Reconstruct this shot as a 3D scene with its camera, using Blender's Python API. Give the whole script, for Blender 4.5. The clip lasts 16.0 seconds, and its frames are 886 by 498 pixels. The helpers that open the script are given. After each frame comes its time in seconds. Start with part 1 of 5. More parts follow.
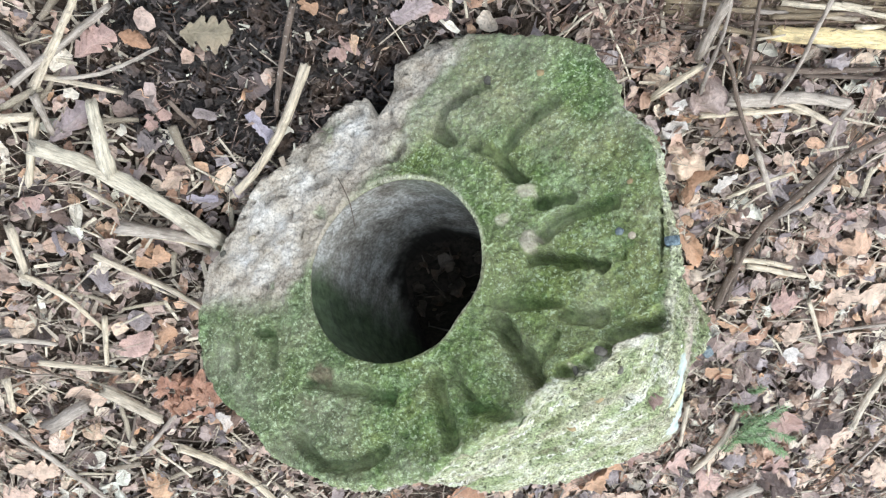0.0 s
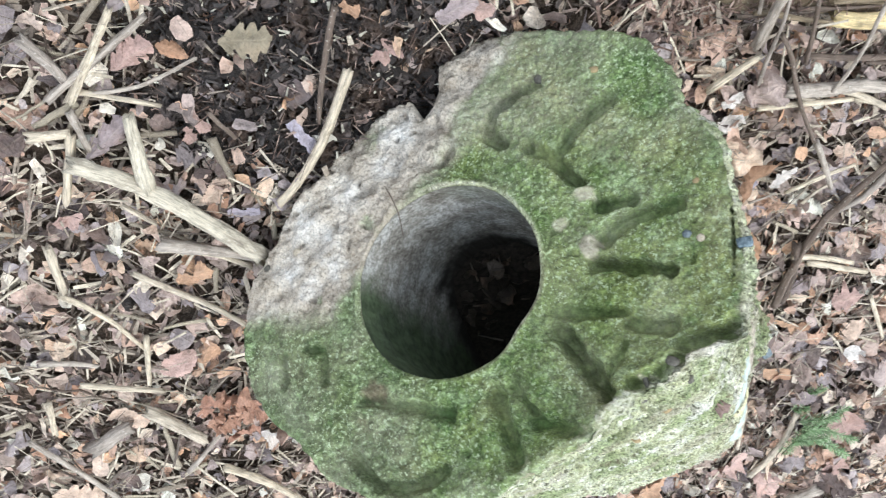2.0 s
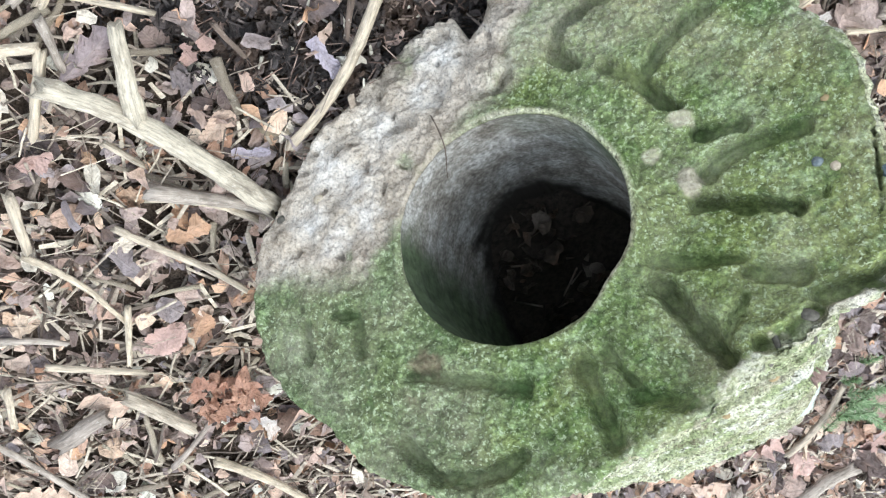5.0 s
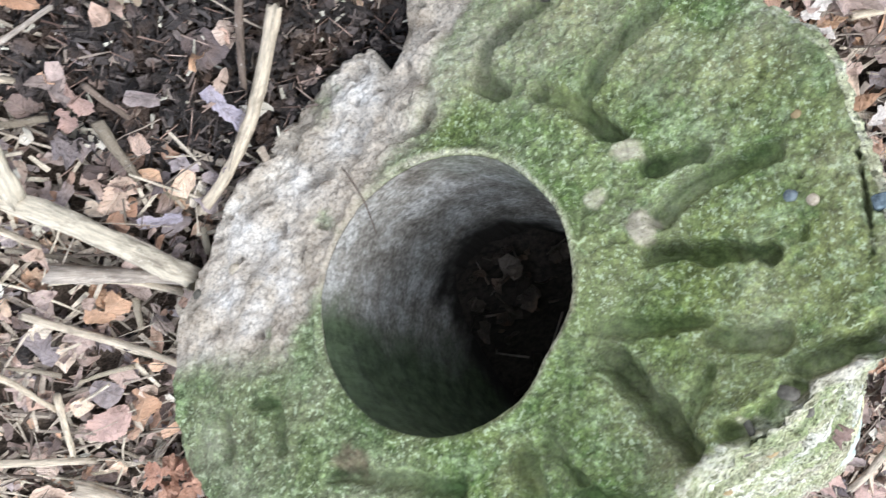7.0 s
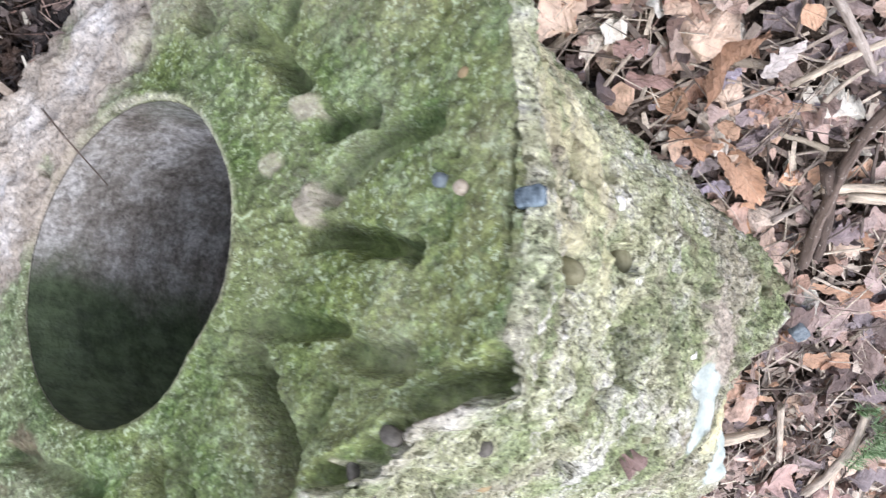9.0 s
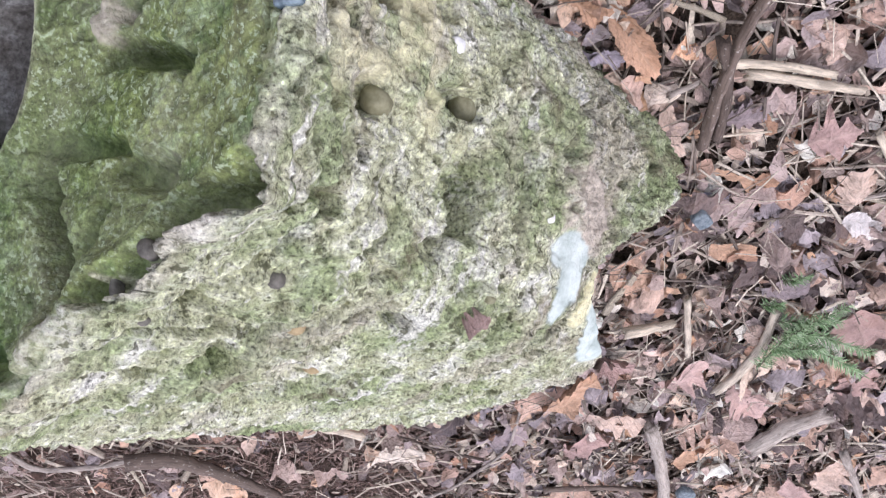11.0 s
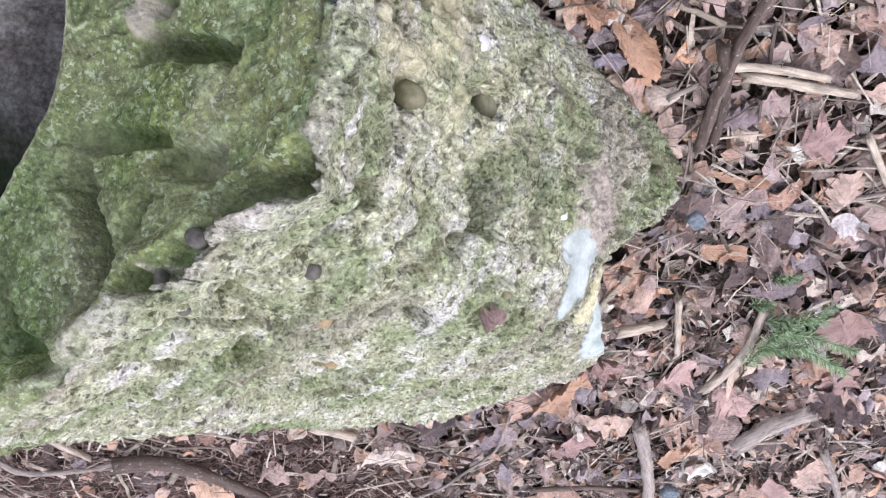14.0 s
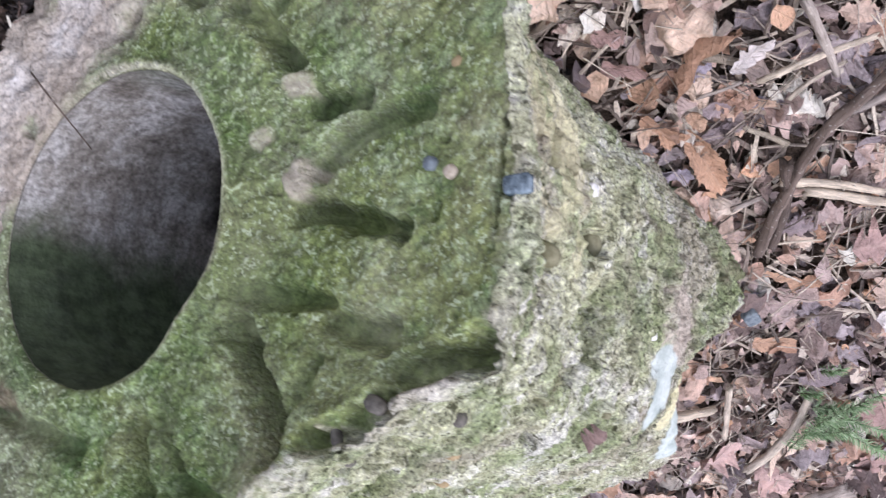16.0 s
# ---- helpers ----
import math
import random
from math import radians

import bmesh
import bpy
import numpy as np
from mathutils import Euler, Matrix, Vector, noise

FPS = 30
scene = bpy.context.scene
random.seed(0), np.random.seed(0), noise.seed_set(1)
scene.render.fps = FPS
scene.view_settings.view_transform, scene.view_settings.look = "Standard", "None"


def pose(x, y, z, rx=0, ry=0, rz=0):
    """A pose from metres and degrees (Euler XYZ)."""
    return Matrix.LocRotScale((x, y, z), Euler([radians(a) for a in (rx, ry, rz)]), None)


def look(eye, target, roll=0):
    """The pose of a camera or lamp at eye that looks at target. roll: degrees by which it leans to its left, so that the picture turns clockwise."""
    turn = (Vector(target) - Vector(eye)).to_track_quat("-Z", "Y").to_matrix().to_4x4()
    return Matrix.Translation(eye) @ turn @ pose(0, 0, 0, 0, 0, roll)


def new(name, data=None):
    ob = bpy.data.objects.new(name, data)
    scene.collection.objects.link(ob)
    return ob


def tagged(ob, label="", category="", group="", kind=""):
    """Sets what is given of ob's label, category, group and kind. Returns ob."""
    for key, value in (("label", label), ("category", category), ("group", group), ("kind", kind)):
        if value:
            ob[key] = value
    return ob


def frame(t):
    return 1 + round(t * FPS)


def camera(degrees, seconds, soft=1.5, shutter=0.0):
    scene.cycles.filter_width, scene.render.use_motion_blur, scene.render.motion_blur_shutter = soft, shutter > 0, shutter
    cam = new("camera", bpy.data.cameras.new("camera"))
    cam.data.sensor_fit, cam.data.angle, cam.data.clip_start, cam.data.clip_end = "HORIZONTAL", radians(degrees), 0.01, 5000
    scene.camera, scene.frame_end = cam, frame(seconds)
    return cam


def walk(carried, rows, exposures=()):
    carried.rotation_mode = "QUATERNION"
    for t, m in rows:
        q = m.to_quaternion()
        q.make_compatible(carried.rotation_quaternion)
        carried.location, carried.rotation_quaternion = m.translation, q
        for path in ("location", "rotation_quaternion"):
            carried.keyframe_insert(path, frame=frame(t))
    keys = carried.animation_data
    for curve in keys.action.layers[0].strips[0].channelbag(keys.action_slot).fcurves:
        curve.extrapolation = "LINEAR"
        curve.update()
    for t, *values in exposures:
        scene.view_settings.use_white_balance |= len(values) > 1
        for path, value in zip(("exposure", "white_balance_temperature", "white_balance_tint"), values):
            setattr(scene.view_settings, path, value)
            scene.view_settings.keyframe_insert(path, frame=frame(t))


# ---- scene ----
# ---- camera ----
cam = camera(49.5, 16.0, soft=1.2, shutter=0.35)
METRES, EYE, TILT, LEAN, TURN = 1.4, 1.1528, -128.547, -10.384, 0.0
ROWS = [
    (0.0, 0.0, 0.0, 0.0, 0.0, 0.0, -0.0),
    (0.5, 0.0113, -0.0051, 0.003, 1.25, -0.46, 1.02),
    (1.0, 0.015, -0.0047, 0.0017, 1.49, -1.12, 0.83),
    (1.5, 0.0045, 0.0086, 0.0031, 0.78, -0.49, 0.5),
    (2.0, -0.0289, 0.0364, 0.0086, 1.26, 0.0, 1.81),
    (2.5, -0.0506, 0.0662, 0.0073, 0.64, -0.24, 2.49),
    (3.0, -0.0643, 0.0919, -0.0037, -1.02, -1.82, 1.48),
    (3.5, -0.0909, 0.1244, -0.0069, -3.04, -1.09, 1.63),
    (4.0, -0.1268, 0.1483, -0.0201, -3.52, -0.35, 1.71),
    (6.5, -0.0664, 0.2507, 0.0021, 1.08, -1.54, 5.81),
    (7.0, -0.0108, 0.2882, 0.0136, 2.73, -0.62, 6.79),
    (7.5, 0.0408, 0.3145, 0.0276, 3.55, -0.82, 6.41),
    (8.0, 0.1101, 0.3504, 0.0284, 6.18, -2.22, 5.48),
    (8.5, 0.1681, 0.3924, 0.0254, 9.76, -3.81, 4.22),
    (9.0, 0.226, 0.4179, 0.019, 12.15, -4.81, 3.74),
    (9.5, 0.2763, 0.4336, 0.0138, 12.93, -6.23, 2.12),
    (10.0, 0.3068, 0.4425, 0.0011, 13.04, -7.28, 1.36),
    (12.5, 0.2929, 0.4522, -0.0503, 12.24, -10.73, 1.97),
    (13.0, 0.2822, 0.4452, -0.0489, 11.91, -10.37, 1.99),
    (13.5, 0.2811, 0.4402, -0.0418, 11.51, -9.34, 1.56),
    (14.0, 0.2789, 0.4358, -0.0331, 10.56, -8.71, 1.1),
    (14.5, 0.2711, 0.4308, -0.0243, 10.36, -8.38, 0.84),
    (15.0, 0.2607, 0.4221, -0.0097, 10.2, -7.89, 0.32),
    (15.5, 0.2485, 0.4136, 0.0086, 9.84, -7.38, -0.1),
    (16.0, 0.2161, 0.3971, 0.0256, 9.56, -6.71, 1.14),
]
walk(cam, [(t, pose(0, 0, EYE, TILT, LEAN, TURN) @ pose(METRES * x, METRES * y, METRES * z, 90 + pitch, roll, yaw)) for t, x, y, z, yaw, pitch, roll in ROWS],
     exposures=[(0.0, 0.84, 6500, 2), (4.0, 0.90, 6500, 2), (7.0, 1.00, 6500, 6), (8.5, 0.97, 6500, 13), (9.5, 0.78, 6500, 16), (12.5, 0.58, 6350, 20), (14.5, 0.60, 6350, 20), (16.0, 0.58, 6350, 20)])

# ---- light: a bright overcast sky over open woodland ----
world = bpy.data.worlds.new("overcast_sky")
scene.world = world
world.use_nodes = True
wt = world.node_tree
wt.nodes.clear()
sky = wt.nodes.new("ShaderNodeTexSky")
sky.sky_type, sky.sun_disc = "NISHITA", False
SUN_EL, SUN_ROT = radians(58), radians(150)
sky.sun_elevation, sky.sun_rotation = SUN_EL, SUN_ROT
sky.air_density, sky.dust_density, sky.ozone_density = 1.0, 4.0, 1.0
pale = wt.nodes.new("ShaderNodeMixRGB")
pale.inputs[0].default_value = 0.75
pale.inputs[2].default_value = (8.5, 9.0, 10.3, 1)
bg = wt.nodes.new("ShaderNodeBackground")
bg.inputs[1].default_value = 0.11
wo = wt.nodes.new("ShaderNodeOutputWorld")
wt.links.new(sky.outputs[0], pale.inputs[1])
wt.links.new(pale.outputs[0], bg.inputs[0])
wt.links.new(bg.outputs[0], wo.inputs[0])
sun = new("sun", bpy.data.lights.new("sun", "SUN"))
sun.data.energy, sun.data.angle, sun.data.color = 1.1, radians(30), (1.0, 0.97, 0.94)
sun.matrix_world = look((1.15, -0.80, 3.0), (0.25, -0.85, 0.2))


# ---- materials ----
class Nodes:
    """A small builder of node materials."""

    def __init__(self, name, rough=0.85):
        self.mat = bpy.data.materials.new(name)
        self.mat.use_nodes = True
        self.t = self.mat.node_tree
        self.t.nodes.clear()
        self.out = self.t.nodes.new("ShaderNodeOutputMaterial")
        self.b = self.t.nodes.new("ShaderNodeBsdfPrincipled")
        self.b.inputs["Roughness"].default_value = rough
        self.b.inputs["Specular IOR Level"].default_value = 0.3
        self.t.links.new(self.b.outputs[0], self.out.inputs[0])
        self.co = self.t.nodes.new("ShaderNodeTexCoord").outputs["Object"]

    def put(self, socket, value):
        if isinstance(value, (int, float)):
            socket.default_value = value
        elif isinstance(value, tuple):
            socket.default_value = (*value, 1) if len(value) == 3 and len(socket.default_value) == 4 else value
        else:
            self.t.links.new(value, socket)

    def noise(self, scale, detail=4, rough=0.55, co=None, stretch=None):
        n = self.t.nodes.new("ShaderNodeTexNoise")
        n.inputs["Scale"].default_value, n.inputs["Detail"].default_value, n.inputs["Roughness"].default_value = scale, detail, rough
        co = co or self.co
        if stretch:
            m = self.t.nodes.new("ShaderNodeMapping")
            m.inputs["Scale"].default_value = stretch
            self.put(m.inputs[0], co)
            co = m.outputs[0]
        self.put(n.inputs["Vector"], co)
        return n.outputs[0]

    def grains(self, scale, spread=0.9):
        """Rounded grains, each of its own brightness, from dark joints to pale crowns."""
        n = self.t.nodes.new("ShaderNodeTexVoronoi")
        n.inputs["Scale"].default_value = scale
        shift = self.t.nodes.new("ShaderNodeMixRGB")
        shift.inputs[0].default_value = 0.0016
        wob = self.t.nodes.new("ShaderNodeTexNoise")
        wob.inputs["Scale"].default_value = scale * 0.8
        self.put(wob.inputs["Vector"], self.co)
        self.put(shift.inputs[1], self.co), self.put(shift.inputs[2], wob.outputs[1])
        self.put(n.inputs["Vector"], shift.outputs[0])
        tone = self.ramp(n.outputs["Color"], (0.15, 1.0 - spread), (0.5, 0.9), (0.85, 1.0 + spread))
        crown = self.ramp(n.outputs["Distance"], (0.1, 1.15), (0.65, 0.55))
        return self.mix(1.0, tone, crown, "MULTIPLY"), n.outputs["Distance"]

    def ramp(self, fac, *stops):
        n = self.t.nodes.new("ShaderNodeValToRGB")
        e = n.color_ramp.elements
        while len(e) < len(stops):
            e.new(0.5)
        for el, (at, col) in zip(e, stops):
            el.position = at
            el.color = (*col, 1) if isinstance(col, tuple) else (col, col, col, 1)
        self.put(n.inputs[0], fac)
        return n.outputs[0]

    def mix(self, fac, a, b, how="MIX"):
        n = self.t.nodes.new("ShaderNodeMixRGB")
        n.blend_type = how
        self.put(n.inputs[0], fac), self.put(n.inputs[1], a), self.put(n.inputs[2], b)
        return n.outputs[0]

    def math(self, op, a, b=0.5):
        n = self.t.nodes.new("ShaderNodeMath")
        n.operation = op
        self.put(n.inputs[0], a), self.put(n.inputs[1], b)
        return n.outputs[0]

    def attr(self, name):
        n = self.t.nodes.new("ShaderNodeAttribute")
        n.attribute_name = name
        return n.outputs["Fac"]

    def vector(self, name):
        n = self.t.nodes.new("ShaderNodeAttribute")
        n.attribute_name = name
        return n.outputs["Vector"]

    def split(self, vector):
        n = self.t.nodes.new("ShaderNodeSeparateXYZ")
        self.put(n.inputs[0], vector)
        return n.outputs

    def island(self):
        return self.t.nodes.new("ShaderNodeNewGeometry").outputs["Random Per Island"]

    def random(self):
        return self.t.nodes.new("ShaderNodeObjectInfo").outputs["Random"]

    def bump(self, height, strength, distance):
        n = self.t.nodes.new("ShaderNodeBump")
        n.inputs["Strength"].default_value, n.inputs["Distance"].default_value = strength, distance
        self.put(n.inputs["Height"], height)
        self.t.links.new(n.outputs[0], self.b.inputs["Normal"])

    def done(self, colour, rough=None):
        self.put(self.b.inputs["Base Color"], colour)
        if rough is not None:
            self.put(self.b.inputs["Roughness"], rough)
        return self.mat


def concrete_material():
    m = Nodes("weathered_mossy_concrete", 0.92)
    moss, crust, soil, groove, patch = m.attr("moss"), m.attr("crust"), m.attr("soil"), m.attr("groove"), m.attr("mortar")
    # bare concrete: warm grey cement with sand, brown grime and lime stains
    grey = m.ramp(m.noise(30, 9, 0.78), (0.32, (0.245, 0.195, 0.15)), (0.43, (0.46, 0.40, 0.335)), (0.53, (0.575, 0.515, 0.445)), (0.64, (0.76, 0.715, 0.65)))
    grey = m.mix(m.ramp(m.noise(8, 3, 0.5), (0.43, 0.0), (0.60, 0.55)), grey, (0.37, 0.315, 0.25))
    grey = m.mix(m.ramp(m.noise(60, 6, 0.72), (0.56, 0.0), (0.64, 0.75)), grey, (0.22, 0.18, 0.145))
    grey = m.mix(m.math("MULTIPLY", m.attr("stain"), 0.8), grey, m.ramp(m.noise(60, 5, 0.7), (0.35, (0.52, 0.48, 0.44)), (0.6, (0.80, 0.78, 0.755))))
    sand = m.ramp(m.noise(300, 3, 0.7), (0.32, 0.4), (0.46, 0.95), (0.66, 1.35))
    grey = m.mix(0.8, grey, sand, "MULTIPLY")
    # moss: dark and light cushions, olive and bluish drifts
    green = m.ramp(m.noise(15, 6, 0.68), (0.30, (0.048, 0.086, 0.028)), (0.44, (0.100, 0.160, 0.052)), (0.57, (0.170, 0.240, 0.088)), (0.72, (0.31, 0.385, 0.19)))
    green = m.mix(m.ramp(m.noise(7, 4, 0.6), (0.44, 0.0), (0.62, 0.6)), green, (0.215, 0.225, 0.085))
    green = m.mix(m.ramp(m.noise(5, 3, 0.5), (0.5, 0.0), (0.66, 0.55)), green, (0.095, 0.170, 0.078))
    green = m.mix(m.math("MULTIPLY", m.attr("fresh"), 0.55), green, m.ramp(m.noise(20, 5, 0.66), (0.3, (0.105, 0.150, 0.042)), (0.5, (0.205, 0.255, 0.078)), (0.7, (0.36, 0.41, 0.18))))
    green = m.mix(m.math("MULTIPLY", m.attr("dull"), 0.6), green, m.ramp(m.noise(17, 6, 0.7), (0.34, (0.070, 0.098, 0.046)), (0.5, (0.125, 0.165, 0.085)), (0.66, (0.22, 0.265, 0.155))))
    tuft = m.math("MULTIPLY", m.ramp(m.noise(42, 6, 0.72), (0.53, 0.0), (0.61, 0.6)), m.math("SUBTRACT", 1.0, groove))
    green = m.mix(tuft, green, (0.285, 0.385, 0.20))
    green = m.mix(m.ramp(m.noise(36, 5, 0.68), (0.55, 0.0), (0.63, 0.55)), green, (0.060, 0.125, 0.034))
    clump = m.ramp(m.noise(100, 6, 0.74), (0.32, 0.36), (0.5, 1.0), (0.66, 1.65))
    green = m.mix(0.85, green, clump, "MULTIPLY")
    fine = m.ramp(m.noise(280, 4, 0.75), (0.32, 0.35), (0.47, 0.92), (0.58, 1.3), (0.70, 1.9))
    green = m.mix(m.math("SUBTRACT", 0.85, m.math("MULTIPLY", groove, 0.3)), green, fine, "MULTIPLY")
    # pale lichen grains in drifts
    grain = m.ramp(m.noise(230, 4, 0.66), (0.56, 0.0), (0.595, 1.0))
    grain = m.math("MULTIPLY", grain, m.ramp(m.noise(14, 4, 0.6), (0.36, 0.25), (0.56, 1.0)))
    grain = m.math("MULTIPLY", grain, m.math("SUBTRACT", 1.0, groove))
    green = m.mix(m.math("MULTIPLY", grain, 0.8), green, (0.54, 0.65, 0.43))
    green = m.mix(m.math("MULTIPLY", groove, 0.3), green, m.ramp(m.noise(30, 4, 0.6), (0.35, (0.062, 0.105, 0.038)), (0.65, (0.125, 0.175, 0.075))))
    # crust of the flank: pale lichen, olive moss, brown weathered cement
    pale = m.ramp(m.noise(30, 7, 0.76), (0.28, (0.25, 0.255, 0.145)), (0.40, (0.50, 0.52, 0.325)), (0.51, (0.69, 0.71, 0.50)), (0.64, (0.92, 0.92, 0.83)))
    pale = m.mix(m.ramp(m.noise(11, 6, 0.66), (0.45, 0.0), (0.57, 0.85)), pale, m.ramp(m.noise(70, 4, 0.6), (0.35, (0.19, 0.255, 0.105)), (0.65, (0.43, 0.51, 0.27))))
    pale = m.mix(m.ramp(m.noise(6, 5, 0.62, stretch=(0.7, 0.7, 1.8)), (0.50, 0.0), (0.60, 0.7)), pale, m.ramp(m.noise(80, 4, 0.65), (0.35, (0.34, 0.295, 0.22)), (0.65, (0.66, 0.61, 0.51))))
    pale = m.mix(m.ramp(m.noise(20, 5, 0.70, stretch=(0.55, 0.55, 1.7)), (0.58, 0.0), (0.64, 0.8)), pale, (0.90, 0.89, 0.82))
    pale = m.mix(m.math("MULTIPLY", m.attr("stain"), 0.5), pale, (0.90, 0.88, 0.80))
    speck = m.ramp(m.noise(150, 4, 0.72), (0.3, 0.26), (0.42, 0.80), (0.56, 1.13), (0.7, 1.45))
    pale = m.mix(0.6, pale, speck, "MULTIPLY")
    pale = m.mix(0.9, pale, m.ramp(m.noise(310, 4, 0.72), (0.35, 0.14), (0.44, 0.82), (0.58, 1.15), (0.70, 1.7)), "MULTIPLY")
    pale = m.mix(m.ramp(m.noise(95, 4, 0.62), (0.59, 0.0), (0.635, 0.85)), pale, (0.105, 0.108, 0.058))
    coarse, coarse_joint = m.grains(320, 0.5)
    pale = m.mix(0.35, pale, coarse, "MULTIPLY")
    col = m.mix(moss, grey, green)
    col = m.mix(crust, col, pale)
    col = m.mix(soil, col, m.ramp(m.noise(120, 4, 0.6), (0.35, (0.11, 0.078, 0.055)), (0.65, (0.26, 0.195, 0.145))))
    # the cast wall of the hole
    bore = m.ramp(m.noise(26, 6, 0.7), (0.32, (0.16, 0.143, 0.125)), (0.48, (0.31, 0.295, 0.272)), (0.62, (0.50, 0.495, 0.485)))
    bore = m.mix(0.8, bore, m.ramp(m.noise(210, 4, 0.75), (0.35, 0.5), (0.5, 0.95), (0.65, 1.45)), "MULTIPLY")
    bore = m.mix(m.ramp(m.noise(90, 4, 0.7), (0.60, 0.0), (0.66, 0.6)), bore, (0.09, 0.08, 0.072))
    bore = m.mix(m.attr("algae"), bore, m.ramp(m.noise(60, 5, 0.7), (0.35, (0.026, 0.043, 0.020)), (0.6, (0.078, 0.115, 0.060))))
    col = m.mix(m.attr("bore"), col, bore)
    # near-black low in the hole: soil smear plus shade put into the colour
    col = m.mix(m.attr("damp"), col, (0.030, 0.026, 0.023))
    col = m.mix(m.attr("sandstone"), col, m.mix(0.7, (0.62, 0.545, 0.465), speck, "MULTIPLY"))
    col = m.mix(patch, col, m.ramp(m.noise(45, 5, 0.6), (0.35, (0.36, 0.425, 0.40)), (0.65, (0.58, 0.645, 0.615))))
    col = m.mix(m.attr("ochre"), col, m.mix(0.6, (0.84, 0.80, 0.52), speck, "MULTIPLY"))
    h = m.math("ADD", m.noise(110, 6, 0.72), m.math("MULTIPLY", m.noise(330, 4, 0.65), 0.5))
    h = m.math("SUBTRACT", m.math("MULTIPLY", h, 0.75), m.math("MULTIPLY", coarse_joint, 0.20))
    plain = m.math("MAXIMUM", m.math("MULTIPLY", m.math("SUBTRACT", 1.0, crust), 0.45), m.math("MAXIMUM", m.math("MULTIPLY", patch, 0.8), m.math("MAXIMUM", m.math("MULTIPLY", m.attr("bore"), 0.8), m.math("MULTIPLY", groove, 0.6))))
    m.bump(m.math("MULTIPLY", h, m.math("SUBTRACT", 1.0, plain)), 0.95, 0.008)
    return m.done(col)


def soil_material():
    m = Nodes("woodland_soil", 0.95)
    col = m.ramp(m.noise(60, 6, 0.7), (0.3, (0.04, 0.030, 0.024)), (0.5, (0.11, 0.082, 0.064)), (0.7, (0.20, 0.155, 0.125)))
    m.bump(m.noise(150, 6, 0.7), 1.0, 0.01)
    col = m.mix(0.8, col, m.ramp(m.noise(420, 2), (0.35, 0.4), (0.65, 1.5)), "MULTIPLY")
    x, y, _ = m.split(m.co)
    away = m.math("SQRT", m.math("ADD", m.math("POWER", m.math("SUBTRACT", x, 0.35), 2.0), m.math("POWER", m.math("ADD", y, 1.1), 2.0)))
    away = m.math("ADD", away, m.math("MULTIPLY", m.noise(4, 4), 0.8))
    leaves = m.ramp(m.noise(34, 5, 0.75), (0.3, (0.045, 0.034, 0.030)), (0.45, (0.16, 0.122, 0.105)), (0.55, (0.30, 0.225, 0.19)), (0.68, (0.48, 0.38, 0.32)))
    return m.done(m.mix(m.ramp(m.math("MULTIPLY", away, 0.25), (0.30, 0.0), (0.46, 1.0)), col, leaves))


def leaf_material(name, pick, *stops):
    m = Nodes(name, 0.52)
    r = m.island() if pick == "island" else m.random()
    col = m.ramp(r, *stops)
    col = m.mix(0.85, col, m.ramp(m.noise(38, 5, 0.7), (0.28, 0.36), (0.5, 0.98), (0.72, 1.5)), "MULTIPLY")
    col = m.mix(m.ramp(m.noise(22, 3, 0.6), (0.5, 0.0), (0.66, 0.45)), col, m.mix(0.5, col, (0.34, 0.20, 0.13)))
    col = m.mix(m.ramp(m.noise(150, 3, 0.6), (0.60, 0.0), (0.72, 0.45)), col, (0.12, 0.085, 0.07))
    x, y, _ = m.split(m.vector("blade"))
    off = m.math("ABSOLUTE", y)
    rib = m.ramp(off, (0.0, 1.0), (0.035, 0.0))
    comb = m.math("ABSOLUTE", m.math("SUBTRACT", m.math("FRACT", m.math("MULTIPLY", m.math("SUBTRACT", x, m.math("MULTIPLY", off, 0.9)), 6.5)), 0.5))
    vein = m.math("MAXIMUM", rib, m.ramp(comb, (0.0, 0.75), (0.10, 0.0)))
    col = m.mix(m.math("MULTIPLY", vein, 0.2), col, m.mix(0.5, col, (0.75, 0.64, 0.52)))
    m.bump(m.math("ADD", m.math("ADD", m.noise(160, 5, 0.65), m.math("MULTIPLY", m.noise(60, 3, 0.6), 1.2)), m.math("MULTIPLY", vein, 0.25)), 0.9, 0.006)
    return m.done(col)


def stick_material(name, *stops):
    """Wood whose fibres run along the stick: pale and dark streaks, knots and patches of lost bark."""
    m = Nodes(name, 0.8)
    along = m.vector("fibre")
    streak = m.noise(1.0, 6, 0.7, along, (38, 300, 300))
    col = m.ramp(m.random(), *stops)
    col = m.mix(0.85, col, m.ramp(streak, (0.32, 0.38), (0.5, 0.95), (0.66, 1.35)), "MULTIPLY")
    col = m.mix(m.ramp(m.noise(1.0, 5, 0.65, along, (28, 60, 60)), (0.52, 0.0), (0.62, 0.65)), col, m.mix(0.6, col, (0.13, 0.10, 0.08)))
    col = m.mix(m.ramp(m.noise(260, 3), (0.62, 0.0), (0.72, 0.5)), col, (0.75, 0.72, 0.66))
    m.bump(m.math("ADD", streak, m.math("MULTIPLY", m.noise(240, 4, 0.65), 0.4)), 0.9, 0.003)
    return m.done(col)


